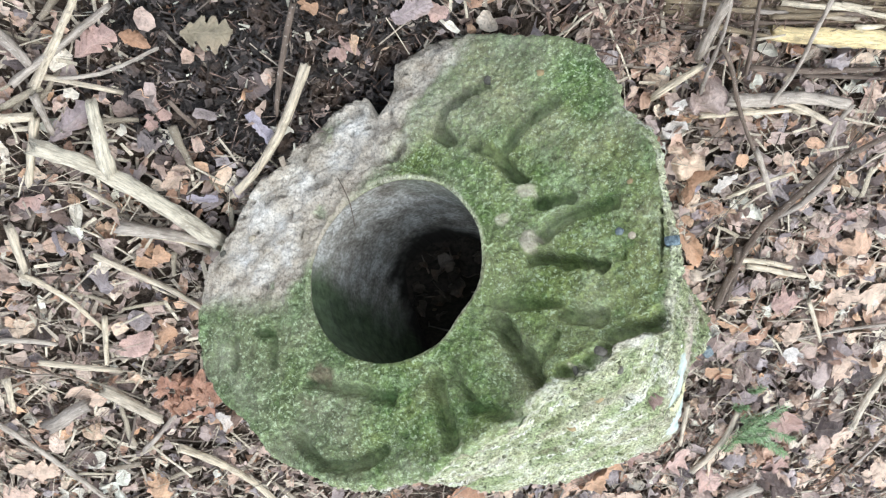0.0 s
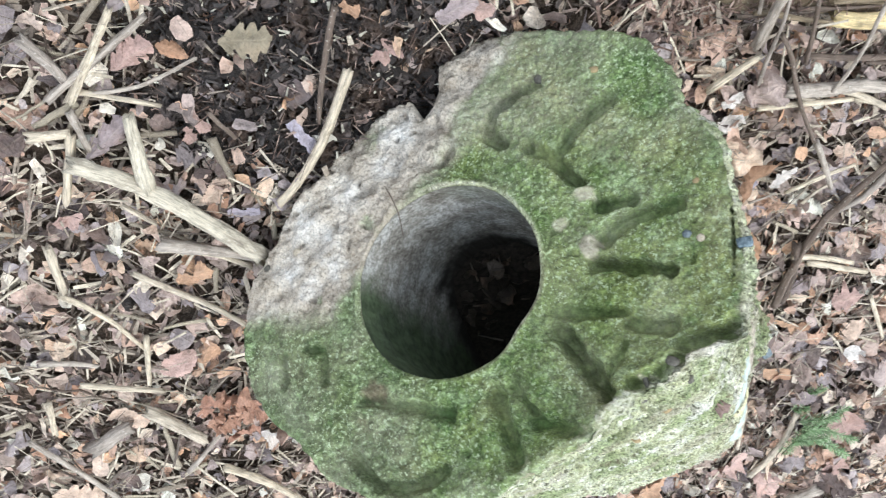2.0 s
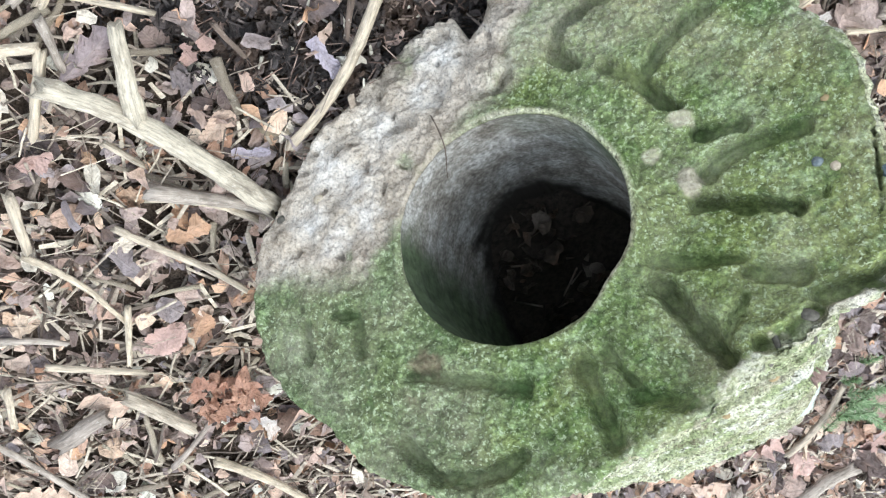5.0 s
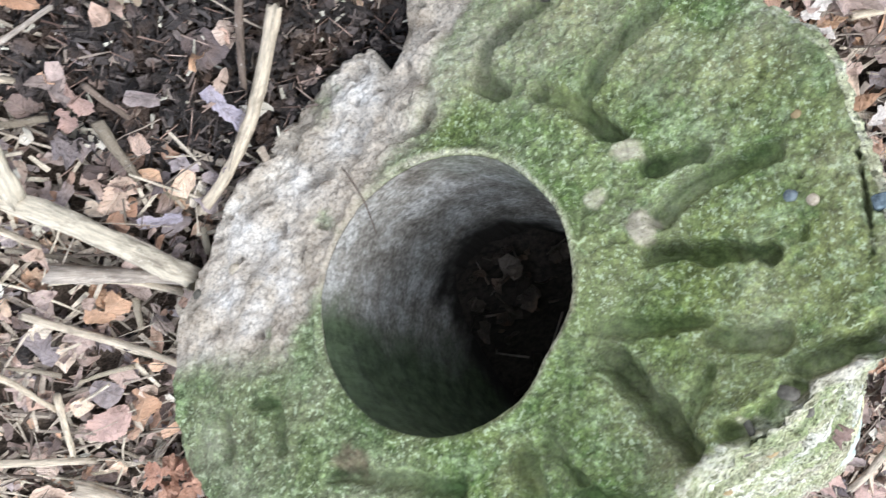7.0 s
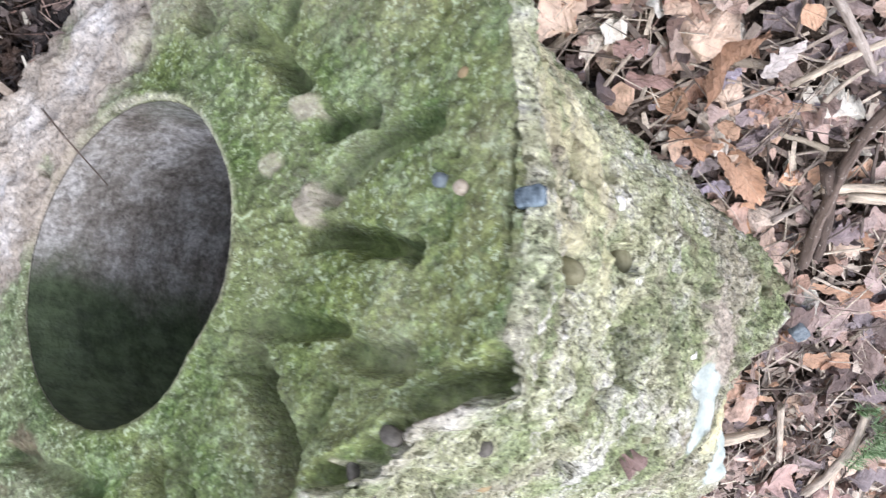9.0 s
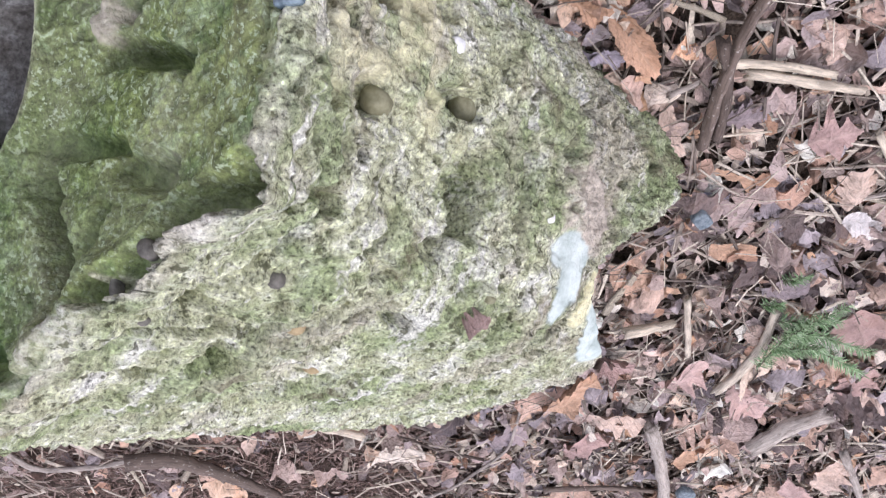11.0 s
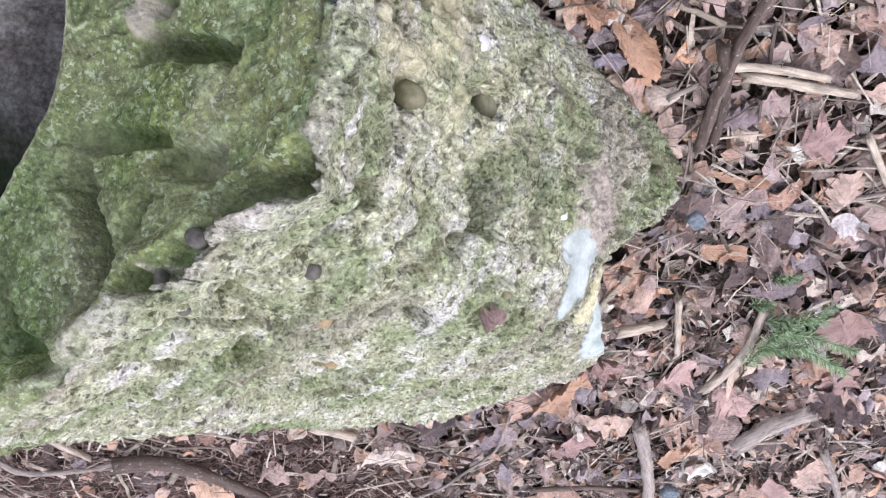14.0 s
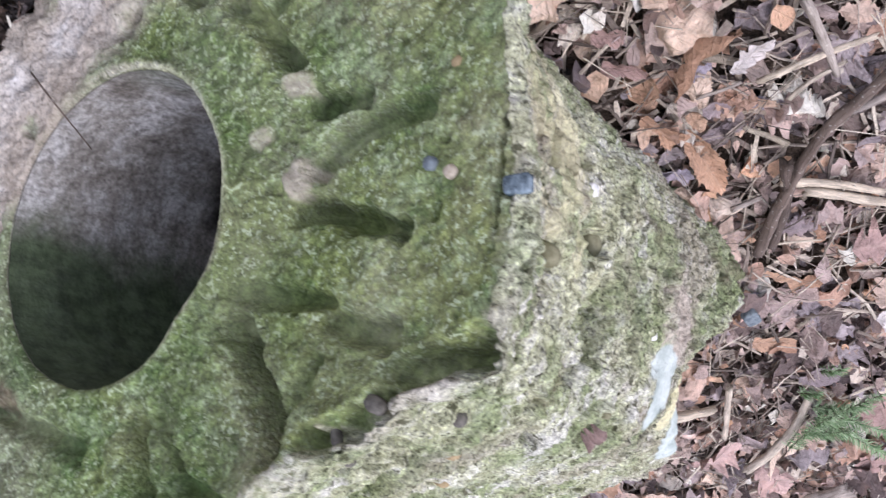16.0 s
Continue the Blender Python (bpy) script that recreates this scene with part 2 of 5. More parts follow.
def wood_material(name, pick, *stops):
    m = Nodes(name, 0.8)
    r = m.island() if pick == "island" else m.random()
    col = m.ramp(r, *stops)
    col = m.mix(0.75, col, m.ramp(m.noise(70, 6, 0.7), (0.3, 0.45), (0.55, 1.0), (0.75, 1.3)), "MULTIPLY")
    col = m.mix(0.5, col, m.ramp(m.noise(300, 3, 0.6), (0.35, 0.5), (0.65, 1.25)), "MULTIPLY")
    m.bump(m.noise(240, 4, 0.65), 0.6, 0.002)
    return m.done(col)


def plain_material(name, a, b, scale=120, rough=0.7):
    m = Nodes(name, rough)
    m.bump(m.noise(scale * 2, 4), 0.4, 0.0015)
    return m.done(m.ramp(m.noise(scale, 4, 0.6), (0.35, a), (0.65, b)))


CONCRETE, SOIL = concrete_material(), soil_material()
BROWNS = ((0.00, (0.077, 0.059, 0.061)), (0.09, (0.220, 0.165, 0.154)), (0.18, (0.616, 0.468, 0.413)), (0.27, (0.330, 0.292, 0.314)), (0.36, (0.726, 0.539, 0.462)),
          (0.45, (0.484, 0.275, 0.185)), (0.54, (0.792, 0.627, 0.539)), (0.62, (0.140, 0.113, 0.117)), (0.70, (0.528, 0.462, 0.479)), (0.82, (0.780, 0.485, 0.315)), (0.94, (0.860, 0.770, 0.671)), (1.00, (0.860, 0.860, 0.781)))
LEAF, LEAF_BITS = leaf_material("dry_leaf", "random", *BROWNS), leaf_material("leaf_litter", "island", *BROWNS)
WOODS = ((0.0, (0.13, 0.105, 0.09)), (0.3, (0.30, 0.25, 0.21)), (0.6, (0.49, 0.42, 0.35)), (1.0, (0.74, 0.66, 0.54)))
CHIPS = wood_material("wood_chips", "island", *WOODS)
BARE_WOOD = stick_material("bare_wood", (0.0, (0.52, 0.45, 0.37)), (1.0, (0.64, 0.55, 0.43)))
PEELED_WOOD = stick_material("peeled_pale_wood", (0.0, (0.58, 0.52, 0.425)), (1.0, (0.64, 0.58, 0.475)))
GREY_WOOD = stick_material("grey_twig_bark", (0.0, (0.33, 0.285, 0.255)), (1.0, (0.47, 0.41, 0.36)))
DARK_WOOD = stick_material("dark_bark", (0.0, (0.12, 0.09, 0.075)), (1.0, (0.19, 0.145, 0.12)))
# leaves and soil in the hole: its shade is put into their near-black colour
SHADE_LEAVES = leaf_material("damp_leaves", "island", (0.0, (0.03, 0.022, 0.018)), (0.7, (0.07, 0.055, 0.045)), (1.0, (0.16, 0.14, 0.125)))
SHADE_SOIL = plain_material("damp_black_soil", (0.012, 0.010, 0.009), (0.045, 0.036, 0.03), 140, 0.95)
NEEDLE_BED = wood_material("dead_needles", "island", (0.0, (0.12, 0.077, 0.064)), (0.6, (0.28, 0.19, 0.16)), (1.0, (0.48, 0.37, 0.32)))
MULCH = leaf_material("dark_mulch", "island", (0.0, (0.018, 0.016, 0.017)), (0.55, (0.052, 0.045, 0.046)), (0.82, (0.12, 0.10, 0.10)), (0.94, (0.24, 0.20, 0.19)), (1.0, (0.50, 0.42, 0.36)))
LOG_WOOD = stick_material("rotten_log_wood", (0.0, (0.20, 0.155, 0.105)), (1.0, (0.29, 0.225, 0.155)))
HEART_WOOD = stick_material("yellow_heartwood", (0.0, (0.66, 0.50, 0.27)), (1.0, (0.76, 0.61, 0.35)))
RED_LEAF = leaf_material("reddish_leaf_scrap", "random", (0.0, (0.38, 0.265, 0.24)), (1.0, (0.44, 0.31, 0.285)))
CHIPS_ONE = stick_material("splintered_wood", (0.0, (0.36, 0.30, 0.24)), (0.5, (0.56, 0.48, 0.38)), (1.0, (0.74, 0.65, 0.51)))
SEEDS = wood_material("seed_hulls", "island", (0.0, (0.03, 0.028, 0.028)), (0.6, (0.09, 0.08, 0.08)), (0.72, (0.50, 0.47, 0.40)), (1.0, (0.70, 0.68, 0.60)))
HUES = {
    "orange": leaf_material("orange_brown_leaf", "random", (0.0, (0.47, 0.275, 0.180)), (1.0, (0.64, 0.410, 0.280))),
    "pink": leaf_material("pinkish_brown_leaf", "random", (0.0, (0.462, 0.310, 0.281)), (1.0, (0.588, 0.410, 0.371))),
    "tan": leaf_material("tan_leaf", "random", (0.0, (0.630, 0.470, 0.376)), (1.0, (0.756, 0.580, 0.488))),
    "grey": leaf_material("grey_brown_leaf", "random", (0.0, (0.315, 0.255, 0.265)), (1.0, (0.441, 0.360, 0.371))),
    "lilac": leaf_material("lilac_grey_leaf", "random", (0.0, (0.420, 0.370, 0.445)), (1.0, (0.546, 0.500, 0.594))),
    "bronze": leaf_material("bronze_leaf", "random", (0.0, (0.420, 0.220, 0.159)), (1.0, (0.609, 0.370, 0.276))),
    "white": leaf_material("bleached_leaf", "random", (0.0, (0.66, 0.60, 0.57)), (1.0, (0.80, 0.75, 0.73))),
    "olive": leaf_material("olive_tan_leaf", "random", (0.0, (0.26, 0.222, 0.165)), (1.0, (0.335, 0.29, 0.215))),
}
WORDS = {"orange": "orange-brown", "pink": "pinkish-brown", "tan": "pale tan", "grey": "grey-brown", "lilac": "lilac-grey", "white": "bleached whitish", "olive": "olive-tan"}
SPRIG = wood_material("green_conifer_needles", "island", (0.0, (0.10, 0.19, 0.085)), (0.5, (0.29, 0.43, 0.22)), (1.0, (0.53, 0.64, 0.44)))
BLUE_STONE = plain_material("blue_grey_stone", (0.08, 0.105, 0.125), (0.21, 0.25, 0.275), 160, 0.6)
BLUE_GLASS = plain_material("blue_grey_glass", (0.055, 0.08, 0.10), (0.22, 0.29, 0.34), 190, 0.2)
PALE_STONE = plain_material("white_quartz", (0.66, 0.67, 0.66), (0.85, 0.85, 0.83), 200, 0.5)
PINK_STONE = plain_material("pinkish_sandstone", (0.34, 0.29, 0.22), (0.58, 0.51, 0.42), 260, 0.9)
OCHRE_STONE = plain_material("ochre_pebble", (0.26, 0.20, 0.11), (0.40, 0.31, 0.18), 150, 0.9)
DARK_STONE = plain_material("slate_pebble", (0.075, 0.07, 0.06), (0.17, 0.16, 0.14), 150, 0.95)
OLIVE_STONE = plain_material("olive_pebble", (0.15, 0.145, 0.085), (0.27, 0.26, 0.17), 120, 0.9)


# ---- noise and mesh helpers ----
_rng = np.random.RandomState(7)
_PERM = np.tile(_rng.permutation(256), 3)
_GRAD = _rng.normal(size=(256, 3))
_GRAD /= np.linalg.norm(_GRAD, axis=1)[:, None]
_PERM = _PERM.astype(np.int32)
_GX, _GY, _GZ = (np.ascontiguousarray(k, dtype=np.float32) for k in _GRAD.T)


def perlin(p):
    """Gradient noise of an array of points, about -0.8 to 0.8."""
    p = np.asarray(p, np.float32)
    i = np.floor(p).astype(np.int32)
    f = p - i
    i &= 255
    s = f * f * f * (f * (f * 6 - 15) + 10)
    x, y, z = f[..., 0], f[..., 1], f[..., 2]
    out = 0
    for dx in (0, 1):
        hx, kx = _PERM[i[..., 0] + dx], s[..., 0] if dx else 1 - s[..., 0]
        for dy in (0, 1):
            hy, ky = _PERM[hx + i[..., 1] + dy], kx * (s[..., 1] if dy else 1 - s[..., 1])
            for dz in (0, 1):
                g = _PERM[hy + i[..., 2] + dz]
                d = _GX[g] * (x - dx) + _GY[g] * (y - dy) + _GZ[g] * (z - dz)
                out = out + d * ky * (s[..., 2] if dz else 1 - s[..., 2])
    return out


def fbm(p, scale, octaves=4, gain=0.5):
    total, amp = 0, 1.0
    for k in range(octaves):
        total = total + amp * perlin(p * scale + 17.3 * k)
        scale, amp = scale * 2.03, amp * gain
    return total


def step(a, b, x):
    s = np.clip((x - a) / (b - a), 0, 1)
    return s * s * (3 - 2 * s)


def array_mesh(name, verts, faces, material, smooth=True, **vectors):
    """A mesh from arrays of places and of triangles or quads."""
    me = bpy.data.meshes.new(name)
    n = faces.shape[1]
    me.vertices.add(len(verts)), me.loops.add(faces.size), me.polygons.add(len(faces))
    me.vertices.foreach_set("co", np.ascontiguousarray(verts, dtype=np.float32).ravel())
    me.loops.foreach_set("vertex_index", np.ascontiguousarray(faces, dtype=np.int32).ravel())
    me.polygons.foreach_set("loop_start", np.arange(0, faces.size, n, dtype=np.int32))
    me.polygons.foreach_set("use_smooth", np.full(len(faces), smooth))
    for key, values in vectors.items():
        me.attributes.new(key, "FLOAT_VECTOR", "POINT").data.foreach_set("vector", np.ascontiguousarray(values, dtype=np.float32).ravel())
    me.update(calc_edges=True)
    me.validate()
    me.materials.append(material)
    return me


def part(name, me, parent, label=""):
    ob = new(name, me)
    ob.parent = parent
    return tagged(ob, label)


# ---- the ground ----
def ground_height(x, y):
    p = np.stack([x, y, 0 * x], -1)
    t = np.clip(((x - 0.06) * 0.30 + (y + 0.66) * 0.14) / 0.1096, 0, 1)
    sunk = np.exp(-((x - 0.06 - 0.30 * t) ** 2 + (y + 0.66 - 0.14 * t) ** 2) / 0.055 ** 2)
    return -0.014 + 0.010 * fbm(p, 3.0, 3) + 0.004 * perlin(p * 25) - 0.036 * sunk


def build_ground():
    edge = np.concatenate([[-3000, -600, -120, -30, -8, -4], np.arange(-2.2, 2.21, 0.03), [4, 8, 30, 120, 600, 3000]])
    gx, gy = np.meshgrid(edge + 0.3, edge - 1.1)
    near = (np.abs(gx - 0.3) < 2.4) & (np.abs(gy + 1.1) < 2.4)
    z = np.where(near, ground_height(gx, gy), -0.014)
    n = len(edge)
    k = (np.arange(n - 1)[:, None] * n + np.arange(n - 1)).ravel()
    me = array_mesh("ground", np.stack([gx, gy, z], -1).reshape(-1, 3), np.stack([k, k + 1, k + n + 1, k + n], 1), SOIL)
    return tagged(new("ground", me), "dark brown woodland soil under dry leaf litter", "ground", kind="structure")


build_ground()

# ---- the concrete block: a thick drum lying tipped, half sunk, with a round post hole in its face ----
FACE_U, FACE_V, FACE_N = Vector((0.8627, 0.3419, 0.3727)), Vector((0.1534, 0.5253, -0.8370)), Vector((-0.4820, 0.7792, 0.4007))
BLOCK = Matrix.Translation((0.2189, -0.7241, 0.2637)) @ Matrix((FACE_U, FACE_V, FACE_N)).transposed().to_4x4()
HOLE_U, HOLE_V, HOLE_R = -0.13, -0.01, 0.121
# the face's outline round the hole: degrees and metres
OUTLINE = [(-170, .303), (-162, .304), (-142, .280), (-126, .280), (-111, .275), (-97, .272), (-81, .262), (-63, .259), (-50, .266), (-37, .275), (-25, .315), (-18, .360), (-10, .358),
           (8, .357), (18, .360), (29, .347), (35, .361), (44, .375), (54, .356), (67, .339), (81, .324), (90.5, .300), (92.5, .236), (98, .230), (100.5, .264), (112, .262), (135, .248), (153, .263), (170, .285), (180, .297)]


# the drum's outline further back, and how far back it is broken off
SHRUNK = [(-180, .25), (-110, .235), (-90, .216), (-64, .219), (-50, .237), (-37, .263), (-29, .284), (-20, .288), (-8, .291), (8, .303), (28, .290), (45, .28), (60, .27), (84, .25), (90, .19), (102, .19), (108, .24), (140, .23)]
BACK = [(-180, .50), (-110, .53), (-64, .56), (-45, .555), (-31, .540), (-26, .505), (-20, .460), (-14, .455), (-8, .495), (-2, .550), (6, .585), (25, .58), (60, .55), (120, .50)]


def profile(table, angle):
    deg, r = np.array(table).T
    return np.interp(np.degrees(angle), deg, r, period=360)


def outline(angle):
    return profile(OUTLINE, angle)


def capsule(u, v, *points):
    """The distance of each place from a line through the points."""
    best = np.full(u.shape, 9.0)
    for (ax, ay), (bx, by) in zip(points, points[1:]):
        dx, dy = bx - ax, by - ay
        t = np.clip(((u - ax) * dx + (v - ay) * dy) / (dx * dx + dy * dy), 0, 1)
        best = np.minimum(best, np.hypot(u - ax - t * dx, v - ay - t * dy))
    return best


# marks pressed into the face: half width, depth, course
MARKS = [
    (.0026, .014, (.211, .014), (.209, -.020), (.205, -.060)),
    (.0115, .026, (.052, -.016), (.070, -.019), (.101, -.028), (.139, -.041)),
    (.0115, .014, (.061, .011), (.080, .025), (.101, .031), (.126, .032), (.156, .036)),
    (.0085, .013, (.060, .055), (.076, .052), (.102, .050)),
    (.0110, .020, (-.018, .141), (.003, .131), (.021, .110), (.041, .081)),
    (.0110, .015, (.083, .180), (.056, .160), (.033, .143), (.022, .126)),
    (.0105, .018, (-.003, .223), (-.031, .217), (-.059, .202), (-.068, .183), (-.066, .167), (-.048, .150)),
    (.0110, .011, (.003, -.070), (.045, -.074), (.080, -.079)),
    (.0120, .016, (.086, -.093), (.133, -.103)),
    (.0118, .027, (.005, -.090), (.022, -.117), (.044, -.147), (.060, -.174)),
    (.0075, .013, (.081, -.117), (.067, -.139), (.056, -.162)),
    (.0135, .036, (.147, -.127), (.170, -.120), (.200, -.113)),
    (.0110, .027, (.086, -.163), (.114, -.160), (.138, -.142)),
    (.0140, .018, (-.075, -.161), (-.061, -.199), (-.049, -.233)),
    (.0120, .015, (-.022, -.193), (.007, -.202), (.034, -.209)),
    (.0090, .010, (-.050, -.149), (-.027, -.180)),
    (.0110, .015, (-.246, -.149), (-.201, -.156), (-.161, -.166), (-.132, -.172)),
    (.0110, .014, (-.257, -.215), (-.222, -.249), (-.172, -.254), (-.139, -.238)),
    (.0070, .010, (-.362, -.078), (-.359, -.118)),
    (.0070, .009, (-.330, -.071), (-.303, -.076), (-.297, -.119)),
    (.0060, .009, (-.160, .140), (-.135, .142), (-.118, .158)),
    (.0100, .012, (-.205, .150), (-.190, .165)),
    (.0080, .012, (-.255, .120), (-.235, .128)),
]


# hollows where gravel fell out of the flank: place, width, height, depth
PITS = [
    (.193, -.040, -.098, .012, .011, .012), (.168, -.007, -.216, .011, .018, .018), (.188, -.074, -.104, .005, .004, .014), (.150, -.066, -.250, .020, .007, .018),
    (.160, -.049, -.246, .012, .007, .014), (.061, -.161, -.132, .020, .006, .016), (.030, -.187, -.139, .012, .005, .013), (.016, -.186, -.245, .012, .006, .013),
    (.104, -.156, -.181, .006, .004, .010), (.177, -.107, -.092, .008, .007, .010), (.143, -.106, -.221, .010, .012, .010), (.107, -.151, -.231, .008, .010, .009),
    (.166, .048, -.422, .010, .012, .014), (.173, .001, -.369, .012, .007, .013), (.111, -.160, -.049, .012, .005, .010), (.209, -.056, -.053, .007, .006, .010),
    (.155, -.060, -.246, .036, .016, .034), (.160, -.085, -.232, .024, .007, .020), (.092, -.158, -.162, .026, .004, .014), (.113, -.146, -.190, .018, .004, .012),
    (.207, -.007, -.064, .006, .005, .012), (.103, -.156, -.121, .010, .005, .010), (.190, .030, -.110, .008, .010, .012), (.180, .060, -.190, .012, .008, .014),
]


# grey mortar smeared on the flank: courses of its patches and their half widths
PATCHES = (((.151, -.080, -.385), (.154, -.076, -.416), .015), ((.152, -.080, -.402), (.145, -.100, -.414), .018), ((.145, -.100, -.414), (.132, -.126, -.408), .009),
           ((.138, -.112, -.476), (.112, -.148, -.514), .019))
# whitish lime stains on the bare part of the face: place and width
STAINS = ((-.330, .090, .026), (-.300, .068, .022), (-.349, .031, .022), (-.322, .010, .018), (-.290, .030, .016), (-.198, .200, .028), (-.261, .125, .022), (-.215, .160, .018))


def from_line(q, a, b):
    """The distance of each place from the line between two others."""
    a, way = np.array(a), np.subtract(b, a)
    t = np.clip((q - a) @ way / (way @ way), 0, 1)
    return np.linalg.norm(q - a - t[..., None] * way, axis=-1)


def build_block():
    # steps round the hole, closer together on the flank that is seen
    spread = np.linspace(-180, 180, 2881)
    share = np.cumsum(0.7 + 0.9 * step(-135, -115, spread) * step(75, 50, spread))
    na = 1040
    ang = np.radians(np.interp(np.linspace(0, 1, na, endpoint=False), (share - share[0]) / (share[-1] - share[0]), spread))
    deg = np.degrees(ang)
    ca, sa = np.cos(ang), np.sin(ang)
    rim3 = np.stack([ca, sa, 0 * ca], -1)
    far = outline(ang) + 0.006 * fbm(rim3, 5.0, 4) + 0.003 * fbm(rim3, 30.0, 3)
    hole = HOLE_R + 0.0022 * fbm(rim3, 2.5, 3) + 0.0010 * fbm(rim3, 14, 2) - 0.006 * np.exp(-((deg + 38) / 16.0) ** 2)
    rows = []

    def row(kind, r, w):
        rows.append((kind, r + 0 * ang, w + 0 * ang))

    for w in np.linspace(-0.45, -0.0045, 105):
        row(0, hole, w)
    bore_end = len(rows)
    for a in np.linspace(0.15, 1.0, 5):
        row(1, hole + 0.003 * (1 - math.cos(a * math.pi / 2)), -0.004 * (1 - math.sin(a * math.pi / 2)))
    for s in np.linspace(0, 1, 140)[1:]:
        row(2, hole + 0.003 + s * (far - 0.010 - hole - 0.003), 0)
    flank_start = len(rows)
    for a in np.linspace(0.12, 1, 6):
        row(3, far - 0.010 + 0.010 * math.sin(a * math.pi / 2), -0.012 * (1 - math.cos(a * math.pi / 2)))
    face_end = len(rows)
    shrunk, back = profile(SHRUNK, ang) + 0.004 * fbm(rim3, 5.0, 3), profile(BACK, ang) + 0.010 * fbm(rim3, 6.0, 3)
    reach = 0.10 + 0.07 * step(-65, -90, deg)
    for s in np.linspace(0, 1, 260):
        row(4, far + (shrunk - far) * (1 - np.exp(-s * back / reach)), -0.016 - s * (back - 0.016))
    for s in np.linspace(0.985, 0.0, 20):
        row(5, (far + (shrunk - far) * (1 - np.exp(-back / reach))) * s, -back - 0.03 * math.sqrt(1 - s * s))
    kind = np.array([k for k, _, _ in rows])[:, None] + 0 * deg
    r, w = np.stack([q for _, q, _ in rows]), np.stack([q for _, _, q in rows])
    u, v = HOLE_U + r * ca, HOLE_V + r * sa
    p = np.stack([u, v, w], -1).astype(np.float32)

    def over(lo, hi):
        def of(make):
            out = np.zeros(u.shape, np.float32)
            out[lo:hi] = make(p[lo:hi])
            return out
        return of

    in_bore, in_face, in_flank = over(0, bore_end), over(bore_end, face_end), over(flank_start, len(rows))
    mid = in_face(lambda q: fbm(q, 12, 4)) + over(face_end, len(rows))(lambda q: fbm(q, 12, 3)) + in_bore(lambda q: fbm(q, 12, 3))
    fine = in_face(lambda q: fbm(q, 34, 4, 0.65)) + over(face_end, len(rows))(lambda q: fbm(q, 32, 4, 0.6))
    # face: dished, with a raised broken crest along its upper rim, and the marks
    out = (r - hole) / np.maximum(far - hole, 1e-3)
    face = (kind >= 1) & (kind <= 3)
    crest = np.exp(-((deg + 45) / 34.0) ** 2)
    slope = (u + 0.27) * -0.772 + (v + 0.015) * 0.635 + 0.035 * in_face(lambda q: fbm(q, 11, 4))
    bare = step(-0.015, 0.022, slope) * step(-0.035, 0.012, v + 0.02 + 0.03 * in_face(lambda q: fbm(q + 3, 12, 3))) * step(0.02, -0.08, u - 0.03 + 0.06 * in_face(lambda q: fbm(q + 8, 10, 3)))
    dish = 0.022 * crest * step(0.70, 0.97, out) - 0.016 * np.exp(-((u - 0.06) / 0.07) ** 2 - ((v + 0.02) / 0.10) ** 2) + 0.012 * np.exp(-((u + 0.33) / 0.08) ** 2 - ((v - 0.12) / 0.09) ** 2)
    boss, ring = np.hypot(u + .146, v - .170), np.hypot(u + .200, v + .202)
    dish = dish + 0.008 * np.exp(-(boss / 0.017) ** 2) - 0.006 * np.exp(-((boss - .027) / 0.006) ** 2) - 0.004 * np.exp(-((ring - .024) / 0.006) ** 2)
    dish = dish + 0.005 * step(0.016, 0.010, np.hypot((u - .047) * 1.2, v - .004)) + 0.004 * step(0.012, 0.007, np.hypot((u - .046) * 0.75, v - .068))
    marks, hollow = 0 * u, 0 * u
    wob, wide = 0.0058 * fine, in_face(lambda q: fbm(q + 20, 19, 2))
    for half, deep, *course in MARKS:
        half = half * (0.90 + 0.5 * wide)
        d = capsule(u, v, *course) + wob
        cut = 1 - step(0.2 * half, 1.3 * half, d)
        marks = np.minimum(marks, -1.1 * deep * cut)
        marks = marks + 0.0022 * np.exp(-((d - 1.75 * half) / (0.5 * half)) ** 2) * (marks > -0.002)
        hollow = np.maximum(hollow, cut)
    marks = marks * (0.65 + 0.75 * np.clip(0.5 + 1.3 * in_face(lambda q: fbm(q + 2, 20, 3)), 0, 1))
    soft = 1 - 0.5 * hollow
    rough = in_face(lambda q: 0.0065 * fbm(q, 9, 3)) + soft * in_face(lambda q: 0.0065 * (np.abs(perlin(q * 30 + 7)) - 0.2) + 0.0050 * (np.abs(perlin(q * 75 + 2)) - 0.2) + 0.0034 * fbm(q + 5, 90, 3, 0.65))
    lumps = in_face(lambda q: 0.020 * (np.abs(perlin(q * 16 + 11)) - 0.2) + 0.006 * (np.abs(perlin(q * 45 + 3)) - 0.2) + 0.006 * fbm(q + 4, 30, 2) - 0.011 * step(0.30, 0.38, perlin(q * 58 + 5)) - 0.010 * step(0.34, 0.42, perlin(q * 33 + 8)))
    fan = 0.0055 * perlin(np.stack([deg / 8.5 + 0 * u, r * 7, 0 * u], -1)) * step(0.17, 0.24, r) * step(80, 45, np.abs(deg - 8))
    pits = -0.007 * in_face(lambda q: step(0.30, 0.45, perlin(q * 58 + 9))) * (0.25 + 0.75 * step(0.07, 0.14, u)) * soft
    lip = 0.0034 * np.exp(-((r - hole - 0.006) / 0.004) ** 2) * (0.6 + in_face(lambda q: fbm(q, 20, 2)))
    fade = step(0.0, 0.06, out) * face
    w = w + face * (dish * step(0.0, 0.1, out) + marks + lip) + fade * (rough + bare * lumps + fan + pits)
    w = w + (kind == 4) * 0.022 * crest * np.exp((p[..., 2] + 0.016) / 0.045)
